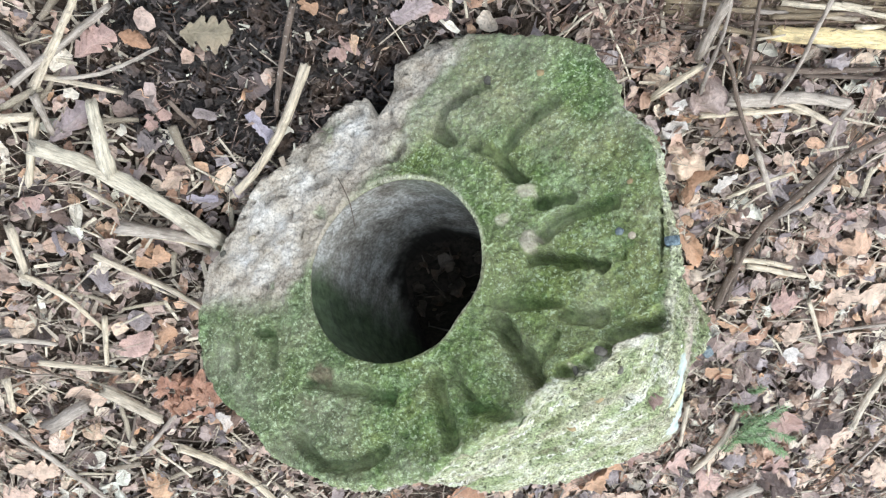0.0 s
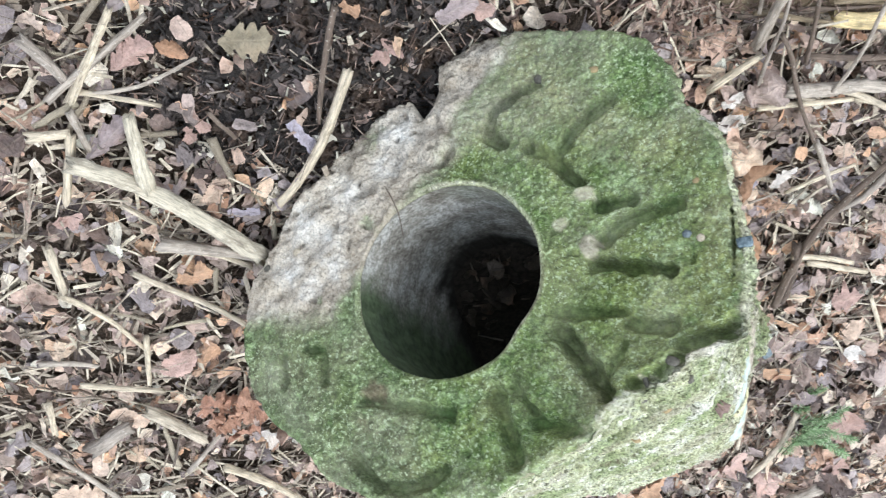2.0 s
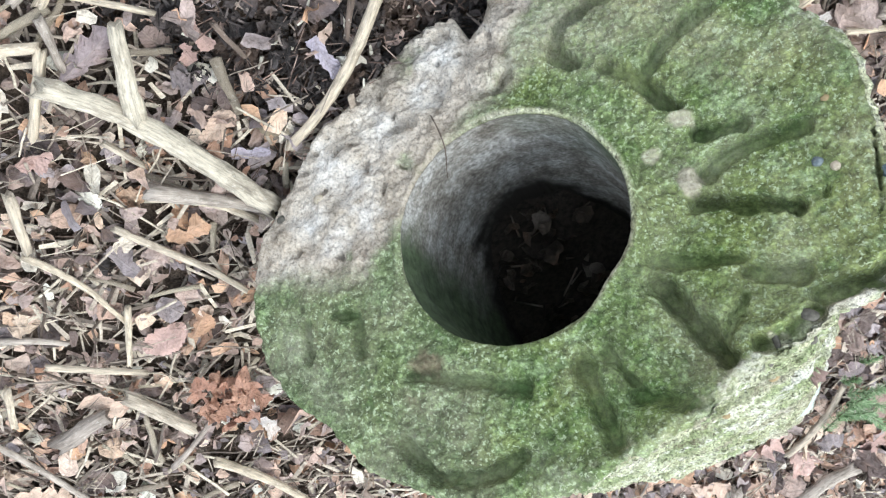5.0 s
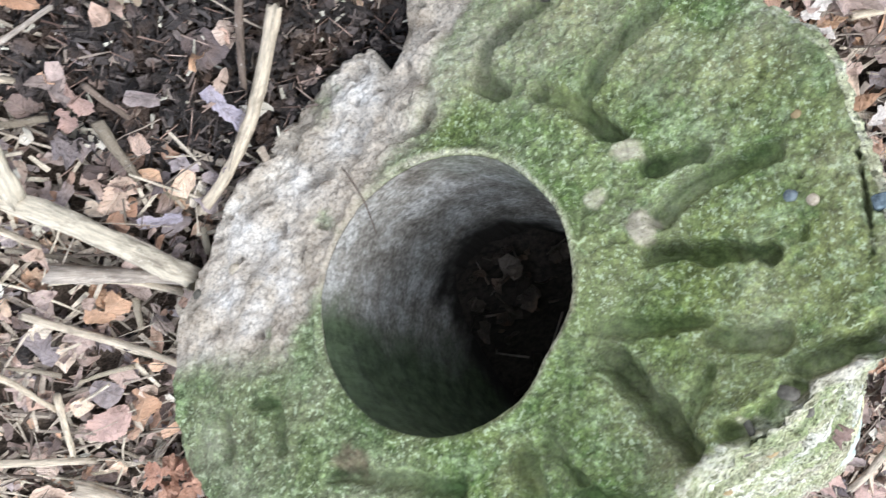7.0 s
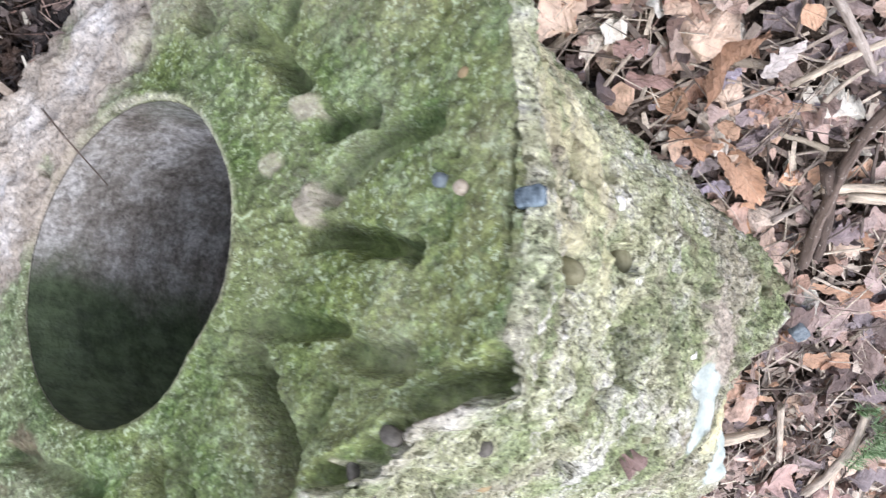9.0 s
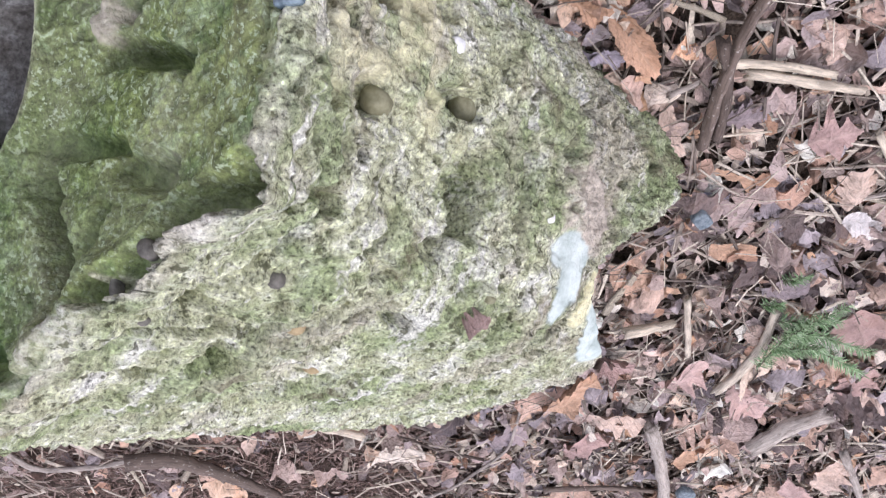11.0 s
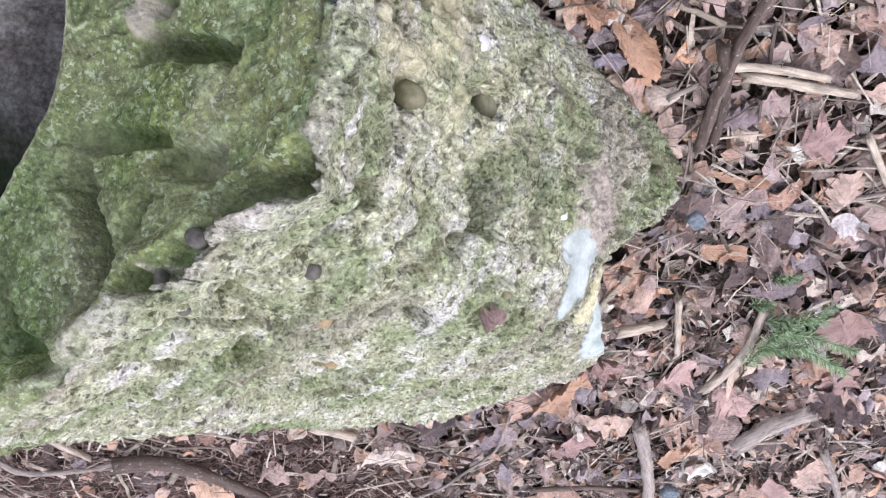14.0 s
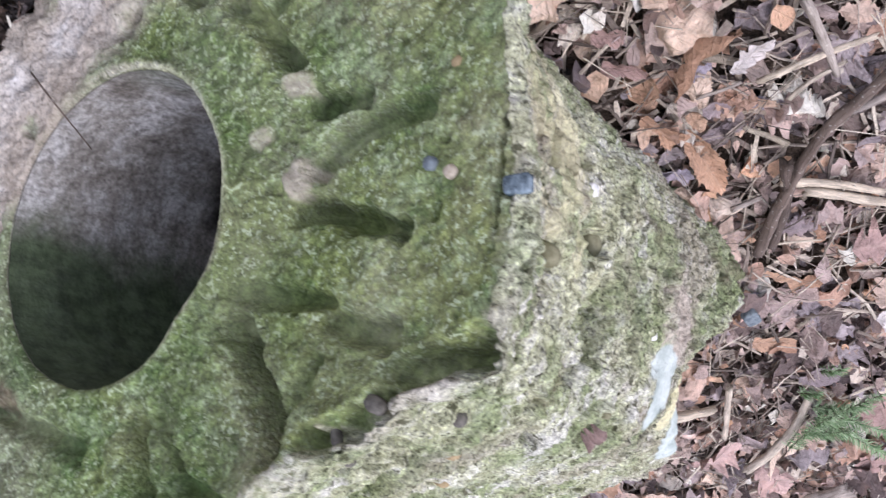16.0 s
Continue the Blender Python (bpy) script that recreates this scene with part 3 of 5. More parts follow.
    # flank: coarse, porous and layered, pushed in and out across its run
    side = (kind >= 3) * step(0.0, 0.03, -p[..., 2] + 0.006)
    laid = np.array((0.5, 0.5, 1.25), np.float32)
    deep = np.array((1.0, 1.0, 0.6), np.float32)
    push = in_flank(lambda q: 0.014 * fbm(q * laid, 7, 3) + 0.008 * fbm(q, 24, 3, 0.6) + 0.007 * (np.abs(perlin(q * deep * 42 + 11)) - 0.2)
                    + 0.007 * (np.abs(perlin(q * deep * 95 + 3)) - 0.2) + 0.0045 * fbm(q * deep, 150, 2, 0.7)
                    - 0.010 * step(0.30, 0.38, perlin(q * deep * 44)) - 0.014 * step(0.34, 0.42, perlin(q * deep * 80 + 9)) - 0.012 * step(0.30, 0.38, perlin(q * np.array((0.35, 0.35, 1.2), np.float32) * 34 + 3))
                    - 0.014 * (1 - step(0.0, 0.05, np.abs(perlin(q * laid * 22 + 7)) + 0.05 * perlin(q * 70))) * step(0.0, 0.25, perlin(q * 9 + 2)))
    ragged60 = in_flank(lambda q: 0.25 * fbm(q, 60, 2))
    for pu, pv, pw, wide, tall, deep in PITS:
        turn = 0.28 * (ang - math.atan2(pv - HOLE_V, pu - HOLE_U))
        push = push - 1.7 * deep * (1 - step(0.7, 1.05, np.sqrt((turn / wide) ** 2 + ((w - pw) / (1.7 * tall)) ** 2) + ragged60))
    plate = np.max([step(wide + 0.020, wide, from_line(p, a, b)) for a, b, wide in PATCHES], axis=0)
    push = push * side * (1 - 0.85 * plate)
    bore = in_bore(lambda q: 0.0040 * fbm(q, 11, 3) + 0.0005 * fbm(q, 60, 2) + 0.002 * step(0.33, 0.5, perlin(q * 40 + 4))) * step(0.0, 0.03, -w)
    u, v = u + (push + bore) * ca, v + (push + bore) * sa
    q = np.stack([u, v, w], -1)
    nr = len(rows)
    i, j = np.meshgrid(np.arange(nr - 1), np.arange(na), indexing="ij")
    a, b = i * na + j, i * na + (j + 1) % na
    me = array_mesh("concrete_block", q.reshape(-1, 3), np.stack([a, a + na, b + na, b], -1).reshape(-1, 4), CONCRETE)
    # growth: moss over the face and into the hole, pale crust over the flank
    crust = np.where(kind >= 4, 1.0, 0.0) * step(0.0, 0.02, -p[..., 2])
    crust = np.maximum(crust, (kind == 2) * crest * step(0.91, 0.98, out + 0.12 * fine))
    crust = np.maximum(crust, (kind == 3) * step(-70, -20, deg) * step(40, 10, deg))
    crust = np.maximum(crust, (face | (kind == 0)) * np.exp(-((r - hole - 0.002) / 0.0034) ** 2) * step(-0.006, -0.001, p[..., 2]) * (0.06 + 0.94 * step(105, 60, np.abs(deg - 25))))
    lower = step(0.01, -0.05, v + 0.035 * mid + 0.2 * (u + .13))
    moss = np.where(kind == 0, 0.0, 1 - bare)
    moss = np.maximum(moss, 0.75 * face * step(0.28, 0.5, in_face(lambda q: fbm(q + 1, 15, 4))))
    moss = moss * (1 - 0.22 * face * step(0.11, 0.19, v + 0.045 * in_face(lambda q: fbm(q + 15, 14, 4))) * step(0.16, 0.02, u))
    moss = moss * (0.90 + 0.3 * mid)
    green_rim = 0.8 * step(-0.13, -0.02, w + 0.05 * mid) * step(-0.15, -0.02, u + 0.08 * mid) * step(-0.06, 0.02, v)
    algae = (kind == 0) * np.maximum(0.95 * lower, green_rim)
    ragged = 0.016 * fine
    mortar = np.max([step(wide + 0.003, wide - 0.002, from_line(q, a, b) + 0.6 * ragged) for a, b, wide in PATCHES], axis=0) * (kind >= 4)
    pink = np.max([k * step(s + 0.005, s, np.hypot((u - a) * e, v - b) + 0.35 * ragged) for a, b, s, e, k in ((.047, .005, .011, 1.2, 1.0), (.046, .068, .008, 0.75, 0.8), (.016, .035, .006, 1.0, 0.7), (-.342, .059, .008, 1.0, 0.9))], axis=0) * face
    scar = 0.85 * step(0.0, 0.03, 0.048 - from_line(q, (.166, -.040, -.43), (.164, -.034, -.40)) + 2.4 * ragged) * (kind >= 4)
    broken = 0.2 * crest * step(0.90, 0.98, out) * step(-0.05, -0.01, p[..., 2]) * (kind >= 2) * (kind <= 4) * step(0.12, 0.25, fine)
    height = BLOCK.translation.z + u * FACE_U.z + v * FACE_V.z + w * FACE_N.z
    # low part of the hole's wall: smeared soil and painted shade, ragged upper edge
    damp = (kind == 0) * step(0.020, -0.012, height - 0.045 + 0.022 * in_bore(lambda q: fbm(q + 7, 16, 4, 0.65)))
    gold = 0.6 * step(-0.015, -0.03, p[..., 2]) * step(-0.06, 0.0, v + 0.04 * mid) * step(-0.24, -0.14, w + 0.05 * mid) * (kind >= 3) * step(0.25, -0.2, fine)
    gold = np.maximum(gold, step(0.014, 0.008, from_line(q, (.148, -.098, -.452), (.128, -.128, -.456)) + 0.5 * ragged) * (kind >= 4))
    earth = 0.7 * step(0.028, 0.0, np.sqrt((u + .235) ** 2 + (v + .150) ** 2 + w * w) + 2.2 * ragged)
    earth = np.maximum(earth, 0.45 * (kind >= 4) * step(0.22, 0.5, over(face_end, nr)(lambda q: fbm(q + 6, 13, 4))))
    rim_lime = crest * np.exp(-((out - 1.0) / 0.05) ** 2) * (kind >= 2) * (kind <= 4) * step(-0.035, -0.012, p[..., 2]) * step(-0.1, 0.25, fine)
    stain = np.max([np.exp(-(np.hypot(u - a, v - b) + 1.2 * ragged) ** 2 / s ** 2) for a, b, s in STAINS], axis=0) * face
    stain = np.maximum(stain, rim_lime)
    fresh = np.exp(-((u - .10) / .13) ** 2 - ((v + .09) / .14) ** 2) * face
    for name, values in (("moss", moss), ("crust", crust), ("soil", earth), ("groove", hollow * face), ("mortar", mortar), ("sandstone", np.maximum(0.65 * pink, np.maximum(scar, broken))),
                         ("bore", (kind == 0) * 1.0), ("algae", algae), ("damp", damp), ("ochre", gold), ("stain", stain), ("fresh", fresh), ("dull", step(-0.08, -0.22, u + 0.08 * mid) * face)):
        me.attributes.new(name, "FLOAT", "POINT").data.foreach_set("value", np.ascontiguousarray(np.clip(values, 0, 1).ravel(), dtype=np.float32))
    ob = new("concrete_block", me)
    ob.matrix_world = BLOCK
    return tagged(ob, "mossy concrete block with a round hole, half sunk in litter", "concrete block")


block = build_block()


def inside_block(x, y, z=0.01, room=0.0):
    """Whether places on the ground lie in the block."""
    q = np.stack([x, y, 0 * x + z], -1) - np.array(BLOCK.translation)
    u, v, w = q @ np.array(FACE_U), q @ np.array(FACE_V), q @ np.array(FACE_N)
    r, a = np.hypot(u - HOLE_U, v - HOLE_V), np.arctan2(v - HOLE_V, u - HOLE_U)
    back = np.where(w > -0.1, outline(a) + (profile(SHRUNK, a) - outline(a)) * np.clip(-w * 8, 0, 1), profile(SHRUNK, a))
    return (r < back + room) & (w < room) & (w > -profile(BACK, a) - room)


# ---- shapes of the litter ----
def leaf_shape(seed, kind, width=0.8, curl=0.3, n=22):
    """A dry curled leaf one unit long, built out from its midrib: oak (deep rounded lobes), maple (three pointed lobes), plain (oval) or torn. Places and triangles."""
    rs = np.random.RandomState(seed)
    t = np.linspace(0, 1, n)
    body = np.sin(math.pi * np.clip(t, 0.02, 0.97) ** 0.85) ** 0.6
    sides = []
    for _ in (0, 1):
        ph, rag = rs.uniform(-0.4, 0.4), 0.035 * rs.normal(size=n)
        if kind == "oak":
            lobe = 0.5 - 0.5 * np.cos(2 * math.pi * (4 if seed % 2 else 3) * t + ph)
            half = body * (0.45 + 0.25 * t) * (0.62 + 0.52 * lobe ** 0.7) * rs.uniform(0.85, 1.1)
        elif kind == "maple":
            peak = lambda at, wide: np.clip(1 - np.abs(t - at) / wide, 0, 1)
            half = 0.16 * body + 0.62 * np.maximum(peak(0.42 + 0.1 * ph, 0.20) ** 1.2, np.maximum(0.65 * peak(0.16, 0.16), 0.42 * peak(0.74, 0.16)))
        elif kind == "plain":
            half = 0.5 * body * (1 + 0.05 * np.cos(44 * t))
        else:
            drift = sum(rs.normal() / k * np.cos(k * 3.1 * t + rs.uniform(0, 6)) for k in range(1, 6))
            half = np.clip((0.42 + 0.20 * drift) * np.sin(math.pi * np.clip(t, 0.04, 0.96)) ** 0.25, 0.10, 0.62)
        sides.append(np.clip(half + rag * body, 0.008, 0.8) * width)
    forward = 0.22 if kind in ("oak", "maple") else 0.12
    cross = np.array((-1.0, -0.55, 0.0, 0.55, 1.0) if n > 6 else (-1.0, 0.0, 1.0))
    y = np.where(cross < 0, cross * sides[0][:, None], cross * sides[1][:, None])
    x = t[:, None] - 0.5 + forward * np.abs(y) * (1 - t[:, None]) + 0.03 * rs.normal() * np.sin(3 * t[:, None])
    k1, k2, k3 = rs.uniform(-1, 1, 3)
    ph = rs.uniform(0, 6, 4)
    z = 0.55 * curl * (k1 * 1.3 * x * x + (0.4 + abs(k2)) * 2.0 * y * y * np.sign(k2 + 0.4) + k3 * 1.5 * x * y + 0.35 * rs.uniform(-0.4, 1) * np.abs(y))
    z = z + 0.085 * curl * (np.sin(8 * x + ph[0]) + np.sin(9 * y + ph[1]) + 0.7 * np.sin(15 * x + 10 * y + ph[2])) + 0.10 * curl * np.abs(y) / width * np.sin(24 * x + ph[3])
    z = z - z.min()
    c = len(cross)
    i, j = np.meshgrid(np.arange(n - 1), np.arange(c - 1), indexing="ij")
    a = (i * c + j).ravel()
    return np.stack([x, y, z], -1).reshape(-1, 3), np.concatenate([np.stack([a, a + c, a + c + 1], 1), np.stack([a, a + c + 1, a + 1], 1)])


def rod_shape(seed, sides=5, rings=5, bend=0.06, flat=1.0, taper=0.3):
    """A crooked rod one unit long along x and one unit thick."""
    rs = np.random.RandomState(seed)
    t = np.linspace(0, 1, rings)
    mid = np.stack([t - 0.5, bend * np.cumsum(rs.normal(size=rings)) / 2, 0 * t], -1)
    a = np.linspace(0, 2 * math.pi, sides, endpoint=False)
    verts = []
    for k in range(rings):
        s = (1 - taper * t[k]) * rs.uniform(0.85, 1.15, sides)
        verts.append(np.stack([0 * a, mid[k, 1] * 0 + 0.5 * s * np.cos(a), 0.5 * flat * s * np.sin(a) + 0.5 * flat], -1) + [mid[k, 0], 0, 0])
    v = np.concatenate(verts)
    off = np.repeat(mid[:, 1], sides)
    tris = []
    for k in range(rings - 1):
        for j in range(sides):
            p, q = k * sides + j, k * sides + (j + 1) % sides
            tris += [(p, q, q + sides), (p, q + sides, p + sides)]
    for j in range(1, sides - 1):
        tris += [(0, j + 1, j), (len(v) - sides, len(v) - sides + j, len(v) - sides + j + 1)]
    return v, np.array(tris), off


def turned(v, yaw, pitch, roll):
    m = np.array(Euler((roll, pitch, yaw)).to_matrix())
    return v @ m.T


def scatter(name, label, category, shapes, count, size, thick, region, material, lift=(0.0, 0.02), tilt=0.25, seed=1, room=-0.02, box=(-1.45, 2.05, -3.0, 0.3)):
    """One mesh of many loose pieces strewn over the ground; region(x, y) is the share that stays."""
    rs = np.random.RandomState(seed)
    xs, ys = rs.uniform(*box[:2], count * 6), rs.uniform(*box[2:], count * 6)
    reach = np.hypot((2 * xs - box[0] - box[1]) / (box[1] - box[0]), (2 * ys - box[2] - box[3]) / (box[3] - box[2]))
    reach = reach + 0.22 * fbm(np.stack([xs, ys, 0 * xs], -1), 2.5, 3)
    keep = (rs.rand(count * 6) < region(xs, ys) * step(1.12, 0.72, reach)) & ~inside_block(xs, ys, room=room)
    xs, ys = xs[keep][:count], ys[keep][:count]
    zs = ground_height(xs, ys) + rs.uniform(*lift, len(xs))
    pick, yaw = rs.randint(len(shapes), size=len(xs)), rs.uniform(0, 6.283, len(xs))
    s = rs.uniform(*size, len(xs)) * (0.75 + 0.5 * rs.rand(len(xs)))
    ky, kz, lean, dip = rs.uniform(0, 1, len(xs)), rs.uniform(0, 1, len(xs)), rs.normal(size=len(xs)) * tilt, rs.normal(size=len(xs)) * tilt
    vs, fs, cs, base = [], [], [], 0
    for k, shape in enumerate(shapes):
        m = np.flatnonzero(pick == k)
        if not len(m):
            continue
        v = np.repeat(shape[0][None], len(m), 0) * s[m, None, None]
        if len(shape) == 3:
            v[..., 1] = shape[0][:, 1] * (thick * (0.6 + ky[m]))[:, None] + shape[2] * s[m, None]
            v[..., 2] = shape[0][:, 2] * (thick * (0.6 + 0.8 * kz[m]))[:, None]
        else:
            v[..., 1] *= (0.75 + 0.4 * ky[m])[:, None]
            v[..., 2] *= (0.5 + kz[m])[:, None]
        x, y, z = v[..., 0], v[..., 1], v[..., 2]
        y, z = y - z * dip[m, None], z + y * dip[m, None]
        x, z = x + z * lean[m, None], z - x * lean[m, None]
        c, n = np.cos(yaw[m])[:, None], np.sin(yaw[m])[:, None]
        x, y = x * c - y * n, x * n + y * c
        z = z - 0.6 * np.minimum(0, z.min(1))[:, None]
        vs.append(np.stack([x + xs[m, None], y + ys[m, None], z + zs[m, None]], -1).reshape(-1, 3))
        fs.append((shape[1][None] + base + len(shape[0]) * np.arange(len(m))[:, None, None]).reshape(-1, 3))
        cs.append(np.tile(shape[0], (len(m), 1)))
        base += len(vs[-1])
    me = array_mesh(name, np.concatenate(vs), np.concatenate(fs), material, smooth=len(shapes[0]) == 2, blade=np.concatenate(cs))
    return tagged(new(name, me), label, category, kind="stuff")


def bare_patch(x, y):
    """Little litter lies on the dark soil beside the face."""
    d = np.hypot((x - 0.0) / 0.24, (y + 0.56) / 0.20)
    return 0.10 + 0.90 * step(0.8, 1.15, d)


def right_side(x, y):
    return 0.18 + 0.82 * step(0.35, 0.6, x + 0.25 * (y < -1.5))


def behind(x, y):
    """The dark needle bed behind the block."""
    return step(0.45, 0.15, x) * step(-1.45, -1.65, y)


LEAVES = [leaf_shape(s, k, w, c) for s, k, w, c in
          ((6, "torn", .80, .8), (2, "oak", .75, .9), (3, "torn", .8, .9), (4, "plain", .75, 1.0), (5, "torn", .8, .9), (7, "oak", .85, .8), (8, "torn", .9, 1.0), (9, "plain", .65, 1.2), (10, "oak", .7, 1.1), (15, "torn", .8, 1.3), (16, "oak", .9, .7), (18, "torn", .7, 1.1), (19, "oak", .8, 1.4), (20, "torn", 1.0, .7))]
CRUMBS = [leaf_shape(s, "torn", w, c, 5) for s, w, c in ((11, .7, .8), (12, .9, .7), (13, .5, 1.0), (14, .6, .9), (17, .4, .8))]
RODS = [rod_shape(s, 5, 5, 0.05) for s in range(20, 26)]
STRIPS = [rod_shape(s, 4, 3, 0.03, 0.35, 0.35) for s in range(30, 36)]
HULLS = [rod_shape(s, 6, 4, 0.02, 0.5, 0.6) for s in range(50, 53)]
NEEDLES = [rod_shape(s, 3, 3, 0.05, 1.0, 0.5) for s in range(40, 44)]


scatter("leaf_litter", "layer of dry broken brown leaves on the soil", "leaf litter", LEAVES, 1900, (0.026, 0.056), 0, lambda x, y: bare_patch(x, y) * right_side(x, y) * (1 - 0.9 * behind(x, y)), LEAF_BITS, (-0.006, 0.012), 0.26, 1)
scatter("leaf_crumbs", "small crumbled bits of dry brown leaves", "leaf litter", CRUMBS, 21000, (0.010, 0.032), 0, lambda x, y: (0.1 + 0.9 * bare_patch(x, y)) * (1 - 0.8 * behind(x, y)), LEAF_BITS, (0.0, 0.028), 0.4, 2)
scatter("wood_chips", "splintered pale wood chips and bark strips", "wood chips", STRIPS, 10500, (0.014, 0.06), 0.0052, lambda x, y: (bare_patch(x, y) - 0.07) * (0.75 + 0.25 * step(0.6, 0.3, x)) * (1 - 0.85 * behind(x, y)), CHIPS, (0.0, 0.028), 0.18, 3)
scatter("fine_twigs", "thin broken brown twigs lying in the litter", "twigs", RODS, 4200, (0.03, 0.13), 0.0032, lambda x, y: 0.7 * bare_patch(x, y) * (1 - 0.5 * behind(x, y)), CHIPS, (0.004, 0.03), 0.12, 4)
scatter("pale_stems", "thin pale stems and fibres lying on the litter", "stems", RODS, 1300, (0.03, 0.10), 0.0018, lambda x, y: 0.9 * bare_patch(x, y) * (0.4 + 0.6 * step(0.3, 0.6, x)), CHIPS, (0.020, 0.036), 0.10, 14)
scatter("conifer_needles", "dead brown conifer needles strewn over the soil", "needles", NEEDLES, 24000, (0.012, 0.028), 0.0014, lambda x, y: 0.10 + 0.90 * behind(x, y) + 0.15 * (1 - bare_patch(x, y)), NEEDLE_BED, (0.004, 0.026), 0.25, 5, box=(-1.0, 1.5, -2.6, -0.1))
scatter("bark_crumbs", "small brown crumbs of bark and needles", "bark crumbs", STRIPS, 9000, (0.005, 0.020), 0.0035, lambda x, y: 0.15 + 0.85 * behind(x, y), NEEDLE_BED, (0.0, 0.022), 0.4, 8, box=(-1.1, 0.9, -2.8, -0.9))
scatter("dark_mulch", "dark damp crumbs of leaf and bark beside the block", "mulch", CRUMBS, 5200, (0.005, 0.017), 0, lambda x, y: 0.02 + 0.98 * (1 - bare_patch(x, y)) + 0.3 * behind(x, y), MULCH, (0.0, 0.018), 0.45, 7, box=(-0.55, 0.55, -1.1, -0.1))
scatter("seed_hulls", "black and white seed hulls on the dark soil", "seed hulls", HULLS, 420, (0.007, 0.014), 0.0042, lambda x, y: 0.01 + 0.99 * step(1.2, 0.7, np.hypot((x - 0.02) / 0.26, (y + 0.55) / 0.2)), SEEDS, (0.010, 0.022), 0.25, 6, box=(-0.5, 0.5, -1.0, -0.15))
scatter("dark_splinters", "dark damp splinters of bark beside the block", "mulch", STRIPS, 4600, (0.007, 0.026), 0.0022, lambda x, y: 0.02 + 0.98 * (1 - bare_patch(x, y)), MULCH, (0.004, 0.022), 0.3, 9, box=(-0.55, 0.55, -1.1, -0.1))


scatter("plant_fibres", "fine brown fibres and stalks lying over the litter", "fibres", NEEDLES, 5200, (0.022, 0.075), 0.0013, lambda x, y: bare_patch(x, y) - 0.05, CHIPS, (0.022, 0.044), 0.12, 31)
scatter("red_bark_crumbs", "reddish brown crumbs of rotten bark beside the log", "bark crumbs", STRIPS, 1500, (0.006, 0.026), 0.0030, lambda x, y: np.exp(-((x - 0.47) / 0.08) ** 2 - ((y + 0.55) / 0.07) ** 2), NEEDLE_BED, (0.012, 0.036), 0.3, 32, box=(0.2, 0.75, -0.85, -0.25))


def outer(x, y):
    """Litter thinning away from the block, outside the dense part."""
    d = np.hypot(x - 0.33, y + 1.3)
    return step(4.6, 1.6, d) * step(0.9, 1.5, d)


scatter("outer_leaves", "dry brown leaves strewn over the woodland soil", "leaf litter", [leaf_shape(s, k, 0.8, 0.7, 6) for s, k in ((81, "oak"), (82, "torn"), (83, "plain"), (84, "maple"))], 7000, (0.04, 0.09), 0, outer, LEAF_BITS, (0.0, 0.02), 0.3, 10, box=(-5.2, 5.8, -6.8, 4.2))


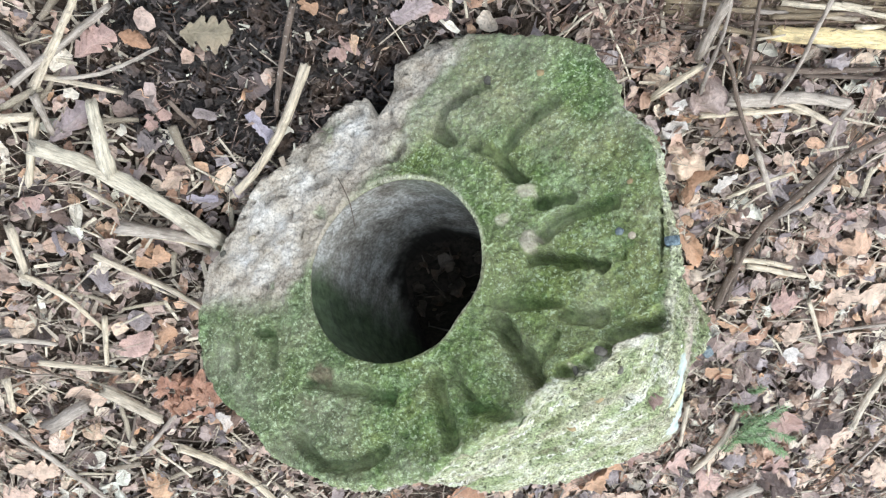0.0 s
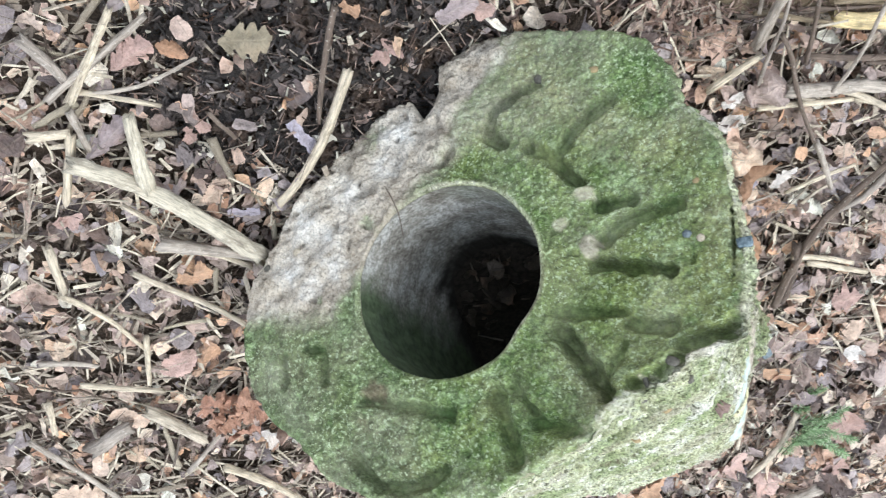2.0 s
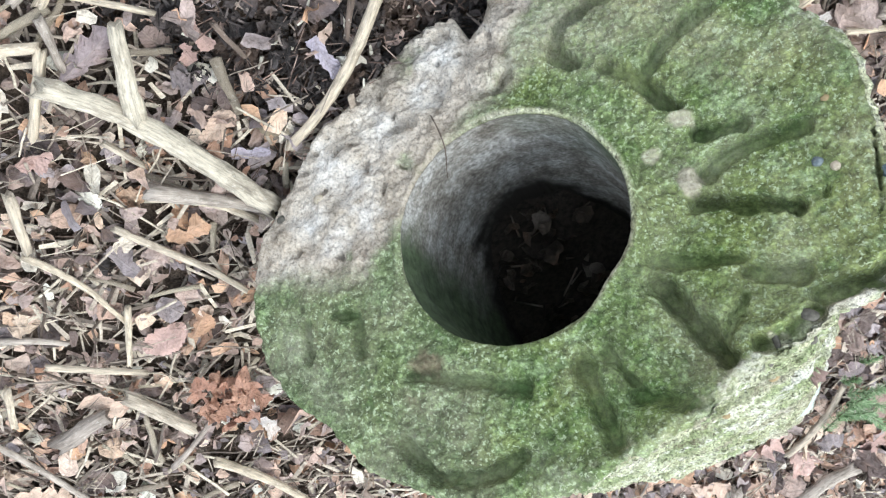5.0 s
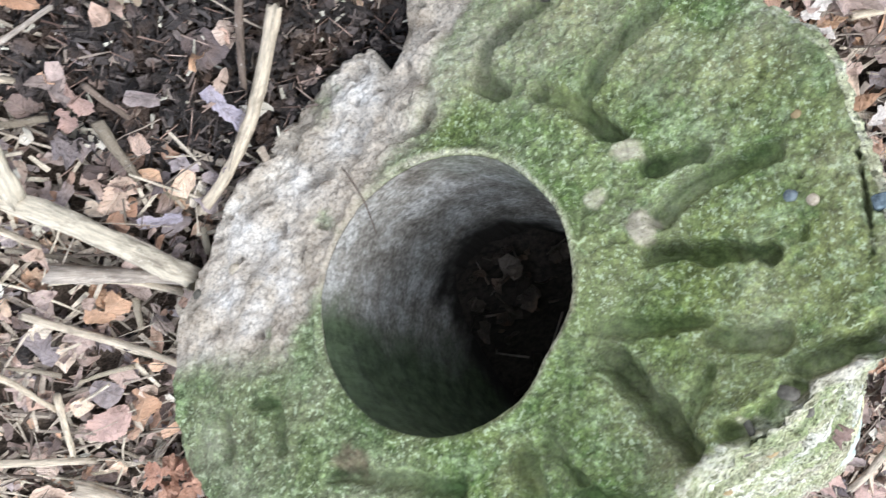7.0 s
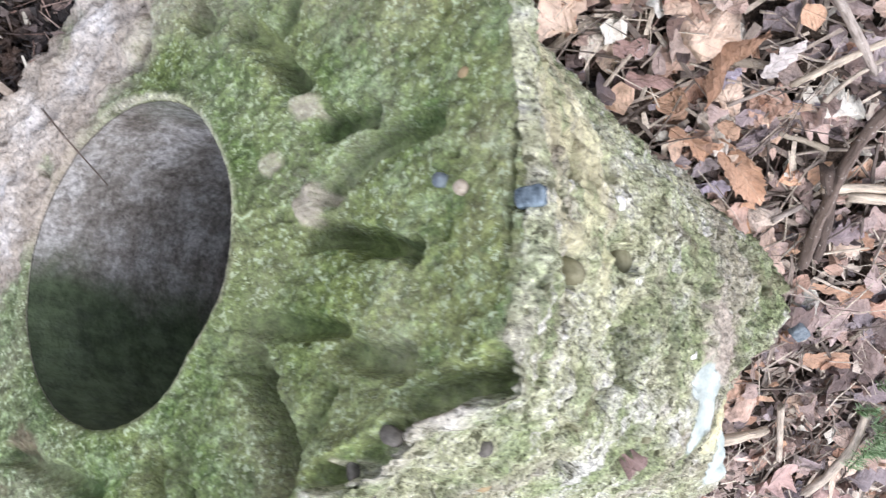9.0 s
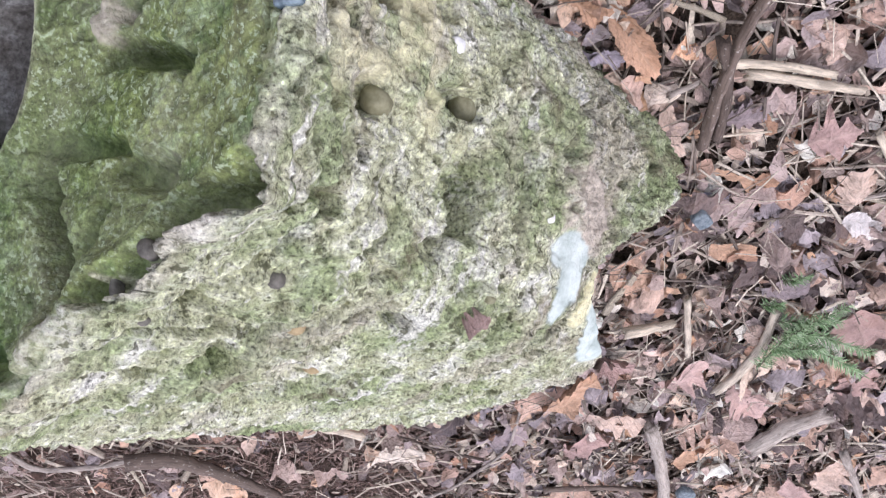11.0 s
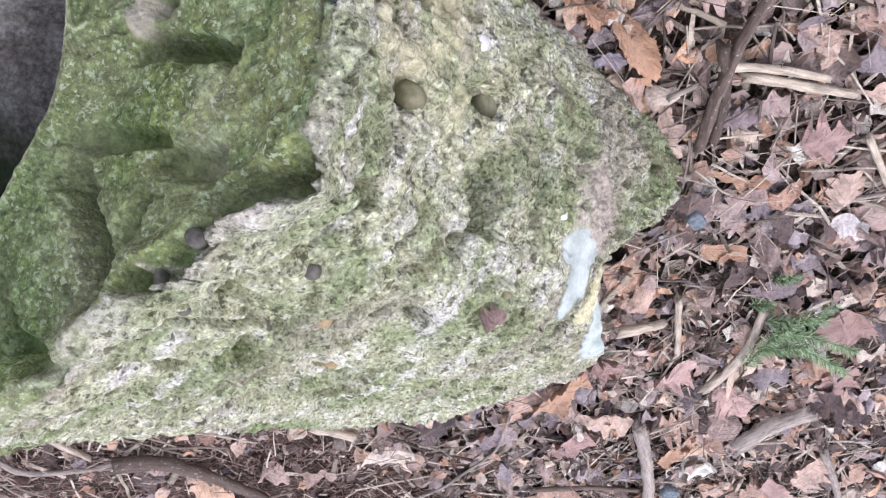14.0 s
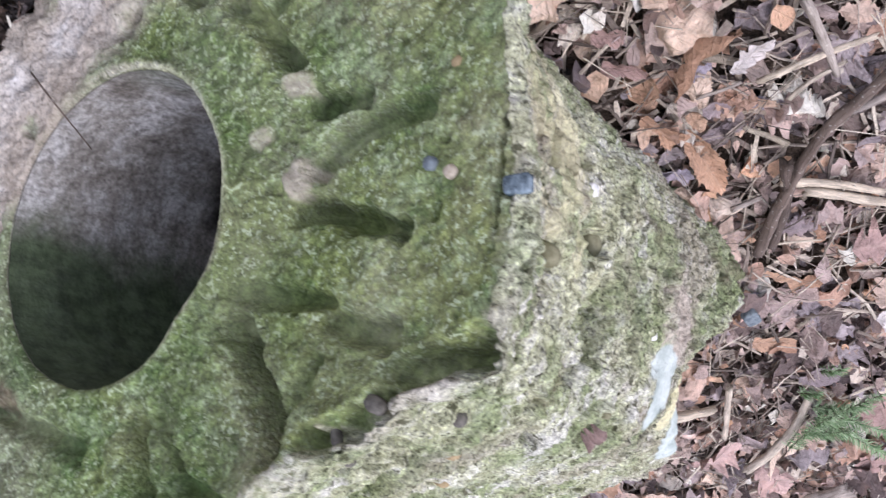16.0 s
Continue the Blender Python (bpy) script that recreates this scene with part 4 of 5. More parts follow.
# ---- sticks lying on the litter: wood, thickness at both ends, course over the ground ----
STICKS = [
    ("grey", 0.024, 0.014, (-0.246, -0.802), (-0.185, -0.823), (-0.125, -0.850)),
    ("pale", 0.015, 0.012, (0.027, -0.584), (0.008, -0.630), (-0.019, -0.688), (-0.057, -0.743), (-0.091, -0.776)),
    ("dark", 0.011, 0.009, (0.019, -0.501), (0.006, -0.541), (-0.007, -0.595), (-0.018, -0.653)),
    ("pale", 0.011, 0.009, (-0.295, -0.848), (-0.245, -0.892), (-0.203, -0.925), (-0.163, -0.971)),
    ("grey", 0.018, 0.014, (-0.336, -0.493), (-0.313, -0.528), (-0.303, -0.551)),
    ("grey", 0.01, 0.009, (-0.518, -1.142), (-0.464, -1.232), (-0.420, -1.315), (-0.374, -1.407)),
    ("pale", 0.015, 0.012, (-0.247, -1.276), (-0.178, -1.339), (-0.136, -1.396), (-0.095, -1.480)),
    ("pale", 0.024, 0.02, (-0.336, -1.114), (-0.301, -1.156), (-0.264, -1.201)),
    ("pale", 0.01, 0.008, (-0.417, -1.045), (-0.363, -1.065), (-0.304, -1.084)),
    ("pale", 0.017, 0.013, (-0.365, -0.620), (-0.317, -0.621)),
    ("grey", 0.01, 0.008, (-0.305, -1.274), (-0.265, -1.232), (-0.234, -1.183)),
    ("pale", 0.015, 0.012, (-0.389, -0.785), (-0.390, -0.860)),
    ("pale", 0.015, 0.011, (-0.470, -1.066), (-0.478, -1.134)),
    ("grey", 0.028, 0.024, (-0.434, -1.180), (-0.368, -1.140)),
    ("pale", 0.009, 0.008, (-0.282, -0.738), (-0.248, -0.771)),
    ("dark", 0.008, 0.006, (-0.150, -0.618), (-0.124, -0.659)),
    ("grey", 0.013, 0.009, (-0.310, -0.593), (-0.301, -0.652)),
    ("pale", 0.012, 0.01, (-0.253, -0.814), (-0.187, -0.830), (-0.137, -0.866)),
    ("grey", 0.009, 0.007, (-0.459, -0.990), (-0.413, -0.998), (-0.384, -1.012)),
    ("pale", 0.011, 0.008, (-0.305, -0.970), (-0.321, -1.063)),
    ("pale", 0.01, 0.007, (-0.396, -0.869), (-0.346, -0.919), (-0.313, -0.986)),
    ("pale", 0.012, 0.009, (0.731, -0.723), (0.770, -0.732), (0.799, -0.754)),
    ("dark", 0.01, 0.015, (0.923, -0.778), (0.832, -0.824), (0.772, -0.892), (0.726, -0.942), (0.695, -1.033), (0.682, -1.101)),
    ("pale", 0.014, 0.011, (0.505, -0.676), (0.574, -0.634)),
    ("pale", 0.019, 0.015, (1.087, -1.288), (1.053, -1.390), (1.045, -1.488)),
    ("grey", 0.009, 0.007, (1.156, -1.502), (1.082, -1.639)),
    ("dark", 0.009, 0.007, (0.735, -0.667), (0.894, -0.690)),
    ("pale", 0.011, 0.009, (0.584, -0.717), (0.650, -0.719), (0.731, -0.723)),
    ("pale", 0.01, 0.008, (0.860, -1.123), (0.909, -1.228)),
    ("grey", 0.008, 0.006, (1.062, -1.211), (0.960, -1.208), (0.851, -1.218)),
    ("pale", 0.012, 0.01, (0.722, -1.019), (0.834, -1.061)),
    ("grey", 0.026, 0.022, (0.627, -1.622), (0.641, -1.719), (0.651, -1.905)),
    ("dark", 0.026, 0.01, (-0.123, -1.569), (-0.056, -1.573), (0.000, -1.633), (0.049, -1.703), (0.115, -1.820)),
    ("grey", 0.006, 0.005, (0.098, -1.869), (0.226, -1.798), (0.325, -1.749), (0.422, -1.655), (0.452, -1.545)),
    ("pale", 0.015, 0.013, (0.714, -1.554), (0.746, -1.515), (0.770, -1.459), (0.780, -1.394)),
    ("grey", 0.01, 0.008, (-0.302, -1.495), (-0.275, -1.579), (-0.174, -1.586), (-0.080, -1.567)),
    ("pale", 0.016, 0.014, (0.172, -1.529), (0.222, -1.563)),
    ("dark", 0.015, 0.012, (0.697, -0.981), (0.705, -1.040), (0.695, -1.101)),
    ("grey", 0.03, 0.026, (0.773, -1.701), (0.820, -1.652), (0.869, -1.634)),
    ("grey", 0.014, 0.012, (0.911, -1.755), (0.965, -1.930)),
    ("pale", 0.006, 0.005, (0.292, -1.786), (0.413, -1.845), (0.520, -1.900)),
    ("pale", 0.018, 0.013, (0.597, -1.401), (0.656, -1.396)),
    ("dark", 0.016, 0.012, (0.839, -1.978), (0.817, -2.045), (0.796, -2.139)),
    ("dark", 0.01, 0.008, (0.463, -1.780), (0.551, -1.791), (0.630, -1.818)),
    ("pale", 0.012, 0.009, (0.162, -1.756), (0.217, -1.751)),
    ("pale", 0.014, 0.01, (-0.198, -1.489), (-0.161, -1.557)),
    ("dark", 0.007, 0.006, (-0.028, -1.777), (0.045, -1.720), (0.102, -1.707)),
    ("pale", 0.012, 0.01, (0.672, -1.351), (0.676, -1.464)),
    ("dark", 0.009, 0.007, (0.649, -1.895), (0.563, -2.083)),
    ("grey", 0.012, 0.01, (0.832, -0.830), (0.812, -0.875), (0.778, -0.912), (0.748, -0.921)),
    ("pale", 0.0086, 0.0069, (0.656, -0.871), (0.683, -0.860), (0.717, -0.847), (0.758, -0.838)),
    ("pale", 0.0063, 0.0051, (0.687, -0.897), (0.699, -0.880), (0.735, -0.862)),
    ("grey", 0.0112, 0.0089, (0.685, -0.787), (0.706, -0.825), (0.727, -0.872)),
    ("pale", 0.0101, 0.0081, (0.694, -1.004), (0.726, -1.010), (0.762, -1.020), (0.805, -1.038)),
    ("pale", 0.0037, 0.0029, (0.678, -1.102), (0.709, -1.100), (0.752, -1.104)),
    ("grey", 0.0045, 0.0036, (0.599, -0.881), (0.617, -0.878), (0.640, -0.870)),
    ("grey", 0.0079, 0.0063, (0.647, -1.036), (0.676, -1.025)),
    ("grey", 0.0222, 0.0177, (0.622, -0.694), (0.676, -0.702), (0.728, -0.698), (0.819, -0.722)),
    ("pale", 0.0146, 0.0117, (0.689, -0.699), (0.732, -0.713), (0.790, -0.748)),
    ("pale", 0.009, 0.0072, (0.580, -0.672), (0.633, -0.703), (0.681, -0.724)),
    ("dark", 0.0108, 0.0087, (0.647, -0.647), (0.727, -0.661), (0.853, -0.670)),
    ("grey", 0.0104, 0.0083, (0.825, -0.725), (0.806, -0.757), (0.807, -0.794)),
    ("pale", 0.0147, 0.0118, (-0.317, -0.626), (-0.348, -0.721)),
    ("pale", 0.0152, 0.0122, (-0.305, -0.579), (-0.269, -0.525), (-0.233, -0.471)),
    ("grey", 0.0132, 0.0105, (-0.330, -0.573), (-0.274, -0.536), (-0.198, -0.484)),
    ("grey", 0.0069, 0.0056, (-0.277, -0.574), (-0.223, -0.574), (-0.150, -0.544)),
    ("pale", 0.0084, 0.0068, (-0.292, -0.569), (-0.246, -0.585), (-0.205, -0.601)),
    ("grey", 0.018, 0.0144, (0.562, -0.617, 0.035), (0.564, -0.564, 0.060), (0.559, -0.505, 0.095)),
    ("grey", 0.007, 0.0056, (0.576, -0.676, 0.035), (0.575, -0.635, 0.045), (0.576, -0.598, 0.060), (0.575, -0.550, 0.075), (0.571, -0.512, 0.080)),
    ("dark", 0.0085, 0.0068, (0.578, -0.588, 0.066), (0.609, -0.631, 0.050), (0.632, -0.692, 0.042), (0.653, -0.737, 0.040), (0.680, -0.782, 0.036)),
    ("grey", 0.008, 0.0064, (0.710, -0.521, 0.085), (0.707, -0.565, 0.075), (0.707, -0.614, 0.060), (0.708, -0.657, 0.045), (0.686, -0.700, 0.040)),
    ("dark", 0.008, 0.0064, (0.639, -0.652, 0.036), (0.629, -0.596, 0.055), (0.614, -0.521, 0.075)),
    ("pale", 0.005, 0.004, (0.633, -0.589, 0.055), (0.672, -0.584, 0.058)),
    ("grey", 0.006, 0.0048, (0.550, -0.563, 0.050), (0.545, -0.523, 0.060)),
]
CLUSTER = (-0.209, -1.142)
FORK = [(-0.118, -0.838), (-0.147, -0.808), (-0.2, -0.751), (-0.244, -0.707), (-0.287, -0.678), (-0.324, -0.658)]
FORK_LIMB = [(-0.243, -0.7), (-0.243, -0.652), (-0.242, -0.603)]
LOG = [(0.514, -0.533), (0.687, -0.557), (0.862, -0.578)]
LOG_HEART = [(0.668, -0.593), (0.751, -0.607), (0.867, -0.619)]
# single leaves: hue, kind, place, length, width, turn
FALLEN = [
    ("orange", "torn", 0.515, -1.536, 0.113, 0.042, 0.7),
    ("pink", "oak", 0.669, -1.530, 0.096, 0.059, 0.8),
    ("tan", "oak", 0.584, -1.618, 0.083, 0.063, -0.2),
    ("pink", "torn", 0.532, -1.676, 0.077, 0.054, 0.5),
    # a piece of white birch bark, built and labelled as a leaf
    ("white", "plain", 0.722, -1.922, 0.092, 0.095, 0.2),
    ("white", "torn", 0.497, -1.862, 0.057, 0.077, -0.3),
    ("grey", "torn", 0.414, -1.627, 0.070, 0.065, 0.8),
    ("pink", "plain", 0.856, -1.885, 0.145, 0.051, -1.2),
    ("pink", "plain", 0.919, -2.002, 0.084, 0.122, -0.1),
    ("tan", "oak", 0.892, -1.830, 0.087, 0.061, 1.1),
    ("pink", "oak", 0.906, -1.585, 0.070, 0.073, 1.0),
    ("tan", "torn", 0.809, -1.535, 0.038, 0.043, 0.1),
    ("pink", "torn", 0.577, -1.483, 0.067, 0.037, -0.5),
    ("tan", "torn", 0.652, -1.090, 0.070, 0.026, -1.4),
    ("pink", "maple", 0.818, -1.123, 0.055, 0.080, 0.2),
    ("tan", "oak", 0.850, -1.204, 0.063, 0.046, 1.4),
    ("orange", "torn", 0.720, -1.172, 0.055, 0.026, -0.5),
    ("orange", "plain", 0.756, -1.181, 0.033, 0.022, -0.3),
    ("orange", "torn", 0.748, -1.097, 0.035, 0.019, -1.0),
    ("grey", "oak", 0.726, -1.088, 0.044, 0.037, -0.0),
    ("orange", "torn", 0.724, -1.283, 0.056, 0.031, -0.2),
    ("orange", "torn", 0.680, -1.217, 0.051, 0.024, 1.3),
    ("orange", "plain", 0.649, -1.147, 0.028, 0.011, -0.5),
    ("lilac", "torn", 0.702, -1.197, 0.041, 0.026, -0.6),
    ("orange", "plain", -0.179, -0.534, 0.040, 0.022, -0.6),
    ("olive", "oak", -0.091, -0.533, 0.065, 0.054, -0.1),
    ("grey", "oak", -0.277, -0.640, 0.076, 0.038, 0.6),
    ("pink", "oak", -0.223, -0.529, 0.061, 0.043, 0.5),
    ("pink", "torn", -0.181, -0.655, 0.023, 0.021, -1.1),
    ("lilac", "torn", -0.042, -0.676, 0.054, 0.023, -1.2),
    ("white", "torn", -0.160, -1.225, 0.049, 0.042, -0.5),
    ("grey", "torn", 0.168, -0.528, 0.056, 0.039, 0.3),
    ("pink", "torn", 0.197, -0.534, 0.044, 0.028, -0.4),
    ("pink", "torn", 0.069, -0.584, 0.024, 0.025, 0.1),
    ("pink", "plain", 0.086, -0.574, 0.038, 0.015, -0.8),
    ("white", "torn", 0.548, -0.703, 0.033, 0.023, 0.4),
    ("white", "torn", 0.551, -0.737, 0.037, 0.037, 0.4),
    ("tan", "torn", 1.033, -1.533, 0.079, 0.089, 0.1),
    ("tan", "torn", 0.954, -1.131, 0.121, 0.088, -0.3),
    ("white", "torn", 0.864, -1.259, 0.051, 0.038, -0.6),
    ("tan", "plain", 0.661, -0.727, 0.049, 0.018, -1.0),
    ("pink", "torn", 0.478, -0.689, 0.040, 0.019, -0.2),
    ("pink", "torn", -0.356, -0.752, 0.041, 0.026, 0.3),
    ("pink", "torn", -0.164, -0.637, 0.035, 0.019, -1.2),
    ("grey", "any", 0.795, -1.367, 0.053, 0.043, 6.2),
    ("pink", "any", 0.758, -1.599, 0.088, 0.062, 5.2),
    ("orange", "any", 0.686, -1.740, 0.070, 0.038, 0.9),
    ("olive", "any", -0.108, -0.752, 0.047, 0.021, 5.8),
    ("orange", "any", -0.217, -0.871, 0.049, 0.036, 0.6),
    ("tan", "any", -0.487, -1.293, 0.081, 0.055, 6.0),
    ("tan", "any", -0.164, -0.743, 0.047, 0.034, 3.9),
    ("pink", "any", 0.895, -1.465, 0.093, 0.076, 1.9),
    ("lilac", "any", -0.133, -0.780, 0.043, 0.021, 3.1),
    ("pink", "any", 0.888, -0.953, 0.069, 0.065, 2.4),
    ("orange", "any", 0.036, -0.510, 0.028, 0.023, 2.2),
    ("pink", "any", -0.273, -1.039, 0.062, 0.048, 3.6),
    ("tan", "any", -0.373, -1.147, 0.066, 0.052, 5.6),
    ("tan", "any", 0.983, -1.307, 0.079, 0.074, 5.3),
    ("orange", "any", -0.228, -1.023, 0.044, 0.038, 1.0),
    ("tan", "any", 1.165, -1.667, 0.092, 0.102, 5.3),
    # a rolled strip of orange-brown pine bark, built and labelled as a leaf
    ("orange", "plain", 0.593, -0.833, 0.084, 0.015, 0.8),
    ("white", "oak", 0.647, -0.843, 0.049, 0.025, 0.7),
    ("pink", "torn", 0.517, -0.810, 0.032, 0.022, -0.2),
    ("pink", "torn", 0.532, -0.848, 0.044, 0.019, -0.2),
    ("orange", "torn", 0.569, -0.927, 0.054, 0.029, -0.8),
    ("orange", "plain", 0.616, -0.974, 0.092, 0.036, -1.1),
    ("lilac", "torn", 0.583, -0.985, 0.052, 0.023, -0.6),
    ("grey", "torn", 0.624, -0.910, 0.028, 0.021, -0.1),
    ("lilac", "torn", 0.676, -0.909, 0.034, 0.020, -0.3),
    ("pink", "torn", 0.697, -0.837, 0.016, 0.014, 0.6),
    ("tan", "torn", 0.742, -0.818, 0.040, 0.028, -0.3),
    ("grey", "torn", 0.631, -0.939, 0.041, 0.016, 0.1),
    ("lilac", "torn", 0.600, -0.856, 0.029, 0.018, 0.0),
]
TIMBER = {"pale": (BARE_WOOD, "bare pale weathered stick lying on the leaf litter"), "grey": (GREY_WOOD, "grey-barked dead stick lying on the leaf litter"), "dark": (DARK_WOOD, "dark brown dead stick lying on the leaf litter")}


def tube(name, course, d0, d1, material, seed=0, sides=9, lift=0.0, flat=1.0):
    """A knobbly round stick along a course of places on the ground, broken off at both ends."""
    rs = np.random.RandomState(seed)
    pts = np.array([(x, y, 0) if len(q) == 2 else q for q in course for x, y in [q[:2]]], float)
    t = np.concatenate([[0], np.cumsum(np.linalg.norm(np.diff(pts, axis=0), axis=1))])
    n = max(6, int(t[-1] / 0.012))
    s = np.linspace(0, t[-1], n)
    c = np.stack([np.interp(s, t, pts[:, k]) for k in range(3)], -1)
    for _ in range(3):
        c[1:-1] = 0.25 * c[:-2] + 0.5 * c[1:-1] + 0.25 * c[2:]
    d0, d1 = d0 * 0.85, d1 * 0.85
    d = np.linspace(d0, d1, n)
    if len(course[0]) == 2:
        c[:, 2] = ground_height(c[:, 0], c[:, 1]).mean() + 0.038 + lift + d * 0.5 * flat
    c += 0.12 * d[:, None] * np.stack([fbm(np.stack([s * 25, 0 * s + seed * 3.1 + k, 0 * s], -1), 1, 2) for k in range(3)], -1)
    ahead = np.gradient(c, axis=0)
    ahead /= np.linalg.norm(ahead, axis=1)[:, None]
    side = np.cross(ahead, (0, 0, 1.0))
    side /= np.linalg.norm(side, axis=1)[:, None]
    up = np.cross(side, ahead)
    a = np.linspace(0, 2 * math.pi, sides, endpoint=False)
    r = 0.5 * d[:, None] * (1 + 0.16 * rs.normal(size=sides) * 0.6 + 0.10 * rs.normal(size=(n, sides)))
    ring = c[:, None] + r[..., None] * (np.cos(a)[None, :, None] * side[:, None] + flat * np.sin(a)[None, :, None] * up[:, None])
    ring[0] += ahead[0] * rs.uniform(-0.5, 0.3, sides)[:, None] * d0
    ring[-1] += ahead[-1] * rs.uniform(-0.3, 0.5, sides)[:, None] * d1
    v = np.concatenate([ring.reshape(-1, 3), c[:1], c[-1:]])
    k, j = np.meshgrid(np.arange(n - 1), np.arange(sides), indexing="ij")
    p, q = k * sides + j, k * sides + (j + 1) % sides
    tris = np.concatenate([np.stack([p, q, q + sides], -1).reshape(-1, 3), np.stack([p, q + sides, p + sides], -1).reshape(-1, 3)])
    j = np.arange(sides)
    q = (j + 1) % sides
    end = (n - 1) * sides
    tris = np.concatenate([tris, np.stack([0 * j + n * sides, q, j], 1), np.stack([0 * j + n * sides + 1, end + j, end + q], 1)])
    flow = np.concatenate([np.stack([np.repeat(s, sides) + seed, (r * np.cos(a)).ravel(), (r * np.sin(a)).ravel()], -1), [[s[0] + seed, 0, 0], [s[-1] + seed, 0, 0]]])
    return array_mesh(name, v, tris, material, fibre=flow)


for number, (timber, d0, d1, *course) in enumerate(STICKS):
    wood, words = TIMBER[timber]
    if max(d0, d1) > 0.02:
        words = words.replace("stick", "thick broken stick")
    elif max(d0, d1) < 0.0085:
        words = words.replace("stick", "thin twig")
    tagged(new("stick", tube("stick", course, d0, d1, wood, number)), words, "stick", "sticks on the litter")

# the large forked branch, and the rotten log beside the litter's edge
fork = tagged(new("forked_branch"), "bare pale forked branch lying on dark soil beside the block", "branch")
part("stem", tube("stem", FORK, 0.028, 0.024, PEELED_WOOD, 101, 14, 0.008), fork)
part("limb", tube("limb", FORK_LIMB, 0.026, 0.017, PEELED_WOOD, 102, 12, 0.012), fork)
log = tagged(new("rotten_log"), "rotten brown log with split yellow heartwood", "log")
part("bark", tube("bark", LOG, 0.080, 0.092, LOG_WOOD, 103, 22, -0.030, 0.55), log)
part("heartwood", tube("heartwood", LOG_HEART, 0.026, 0.036, HEART_WOOD, 104, 14, 0.004, 0.7), log, "split yellow heartwood")
rw = np.random.RandomState(44)
for k in range(34):
    a, b = np.array(LOG[0]), np.array(LOG[-1])
    at = a + (b - a) * rw.uniform(0.02, 0.98) + np.array((0.02, -0.10)) * rw.uniform(-0.45, 0.55)
    way = (b - a) / np.linalg.norm(b - a) * rw.uniform(0.02, 0.08)
    way = way + np.array((-way[1], way[0])) * rw.normal() * 0.06
    z = 0.030 + 0.014 * rw.rand()
    wood = (LOG_WOOD, LOG_WOOD, GREY_WOOD, DARK_WOOD, LOG_WOOD, CHIPS_ONE)[rw.randint(6)]
    part("splinter", tube("splinter", [(*(at - way), z), (*at, z + 0.003), (*(at + way), z - 0.002)], rw.uniform(0.006, 0.014), rw.uniform(0.003, 0.008), wood, 400 + k, 6, 0.0, 0.45), log)


# ---- single leaves ----
def leaf_object(shape, hue, x, y, z, length, width, yaw, tilt, words, name="leaf"):
    v, f = shape
    me = array_mesh(name, v * (length, width / 0.8, length * 0.9), f, hue, blade=v)
    ob = new(name, me)
    ob.matrix_world = pose(x, y, z, *tilt, math.degrees(yaw))
    return tagged(ob, words, "leaf", "fallen leaves")


rl = np.random.RandomState(12)
for number, (hue, kind, x, y, length, width, yaw) in enumerate(FALLEN):
    kind = ("torn", "oak", "torn", "plain")[number % 4] if kind == "any" else kind
    flat = leaf_shape(300 + number, kind, 1.0, 0.35 if number % 3 else 0.6, 30)
    wide = np.ptp(flat[0][:, 1])
    z = float(ground_height(np.array(x), np.array(y))) + (0.034 if hue == "white" else 0.026)
    leaf_object((flat[0] * (1, 0.8 / wide, 1), flat[1]), HUES[hue], x, y, z, length, width, yaw, tuple(rl.normal(size=2) * 5), f"dry curled {WORDS[hue]} leaf lying on the litter")

# a crumpled bronze cluster beside the block
for k in range(16):
    t, s = k * 2.4, 0.012 * math.sqrt(k)
    x, y = CLUSTER[0] + s * math.cos(t), CLUSTER[1] + s * math.sin(t)
    leaf_object(leaf_shape(200 + k, "oak" if k % 2 else "torn", 0.8, 1.1), HUES["bronze"], x, y, 0.018 + 0.0012 * k, rl.uniform(0.028, 0.045), rl.uniform(0.02, 0.032), t * 3, tuple(rl.normal(size=2) * 22), "crumpled bronze leaf in a heap beside the block")

# more whole leaves, alike and countable
SHARED = [array_mesh("leaf", v * 0.058, f, LEAF, blade=v) for v, f in LEAVES]
xs, ys = rl.uniform(-0.6, 1.25, 1600), rl.uniform(-2.1, -0.4, 1600)
clear = np.full(xs.shape, 9.0)
for _, _, _, *course in STICKS:
    clear = np.minimum(clear, capsule(xs, ys, *[q[:2] for q in course]))
keep = (rl.rand(1600) < bare_patch(xs, ys) * right_side(xs, ys)) & ~inside_block(xs, ys, room=0.03) & (clear > 0.03)
for x, y in list(zip(xs[keep], ys[keep]))[:260]:
    ob = new("leaf", SHARED[rl.randint(len(SHARED))])
    s = rl.uniform(0.7, 1.3)
    ob.matrix_world = pose(x, y, float(ground_height(np.array(x), np.array(y))) + rl.uniform(0.002, 0.016), *(rl.normal(size=2) * 10), rl.uniform(0, 360)) @ Matrix.Diagonal((s, s, s, 1))
    tagged(ob, "dry curled brown leaf lying on the litter", "leaf", "fallen leaves")


# single wood chips and twigs on top of the litter
CHIP = [array_mesh("wood_chip", np.c_[v[:, 0] * l, v[:, 1] * w + o * l, v[:, 2] * w], f, CHIPS_ONE, fibre=v) for (v, f, o), l, w in zip([rod_shape(s, 5, 6, 0.03, 0.4, 0.3) for s in range(90, 96)], (.05, .06, .075, .045, .085, .055), (.010, .008, .009, .012, .007, .011))]
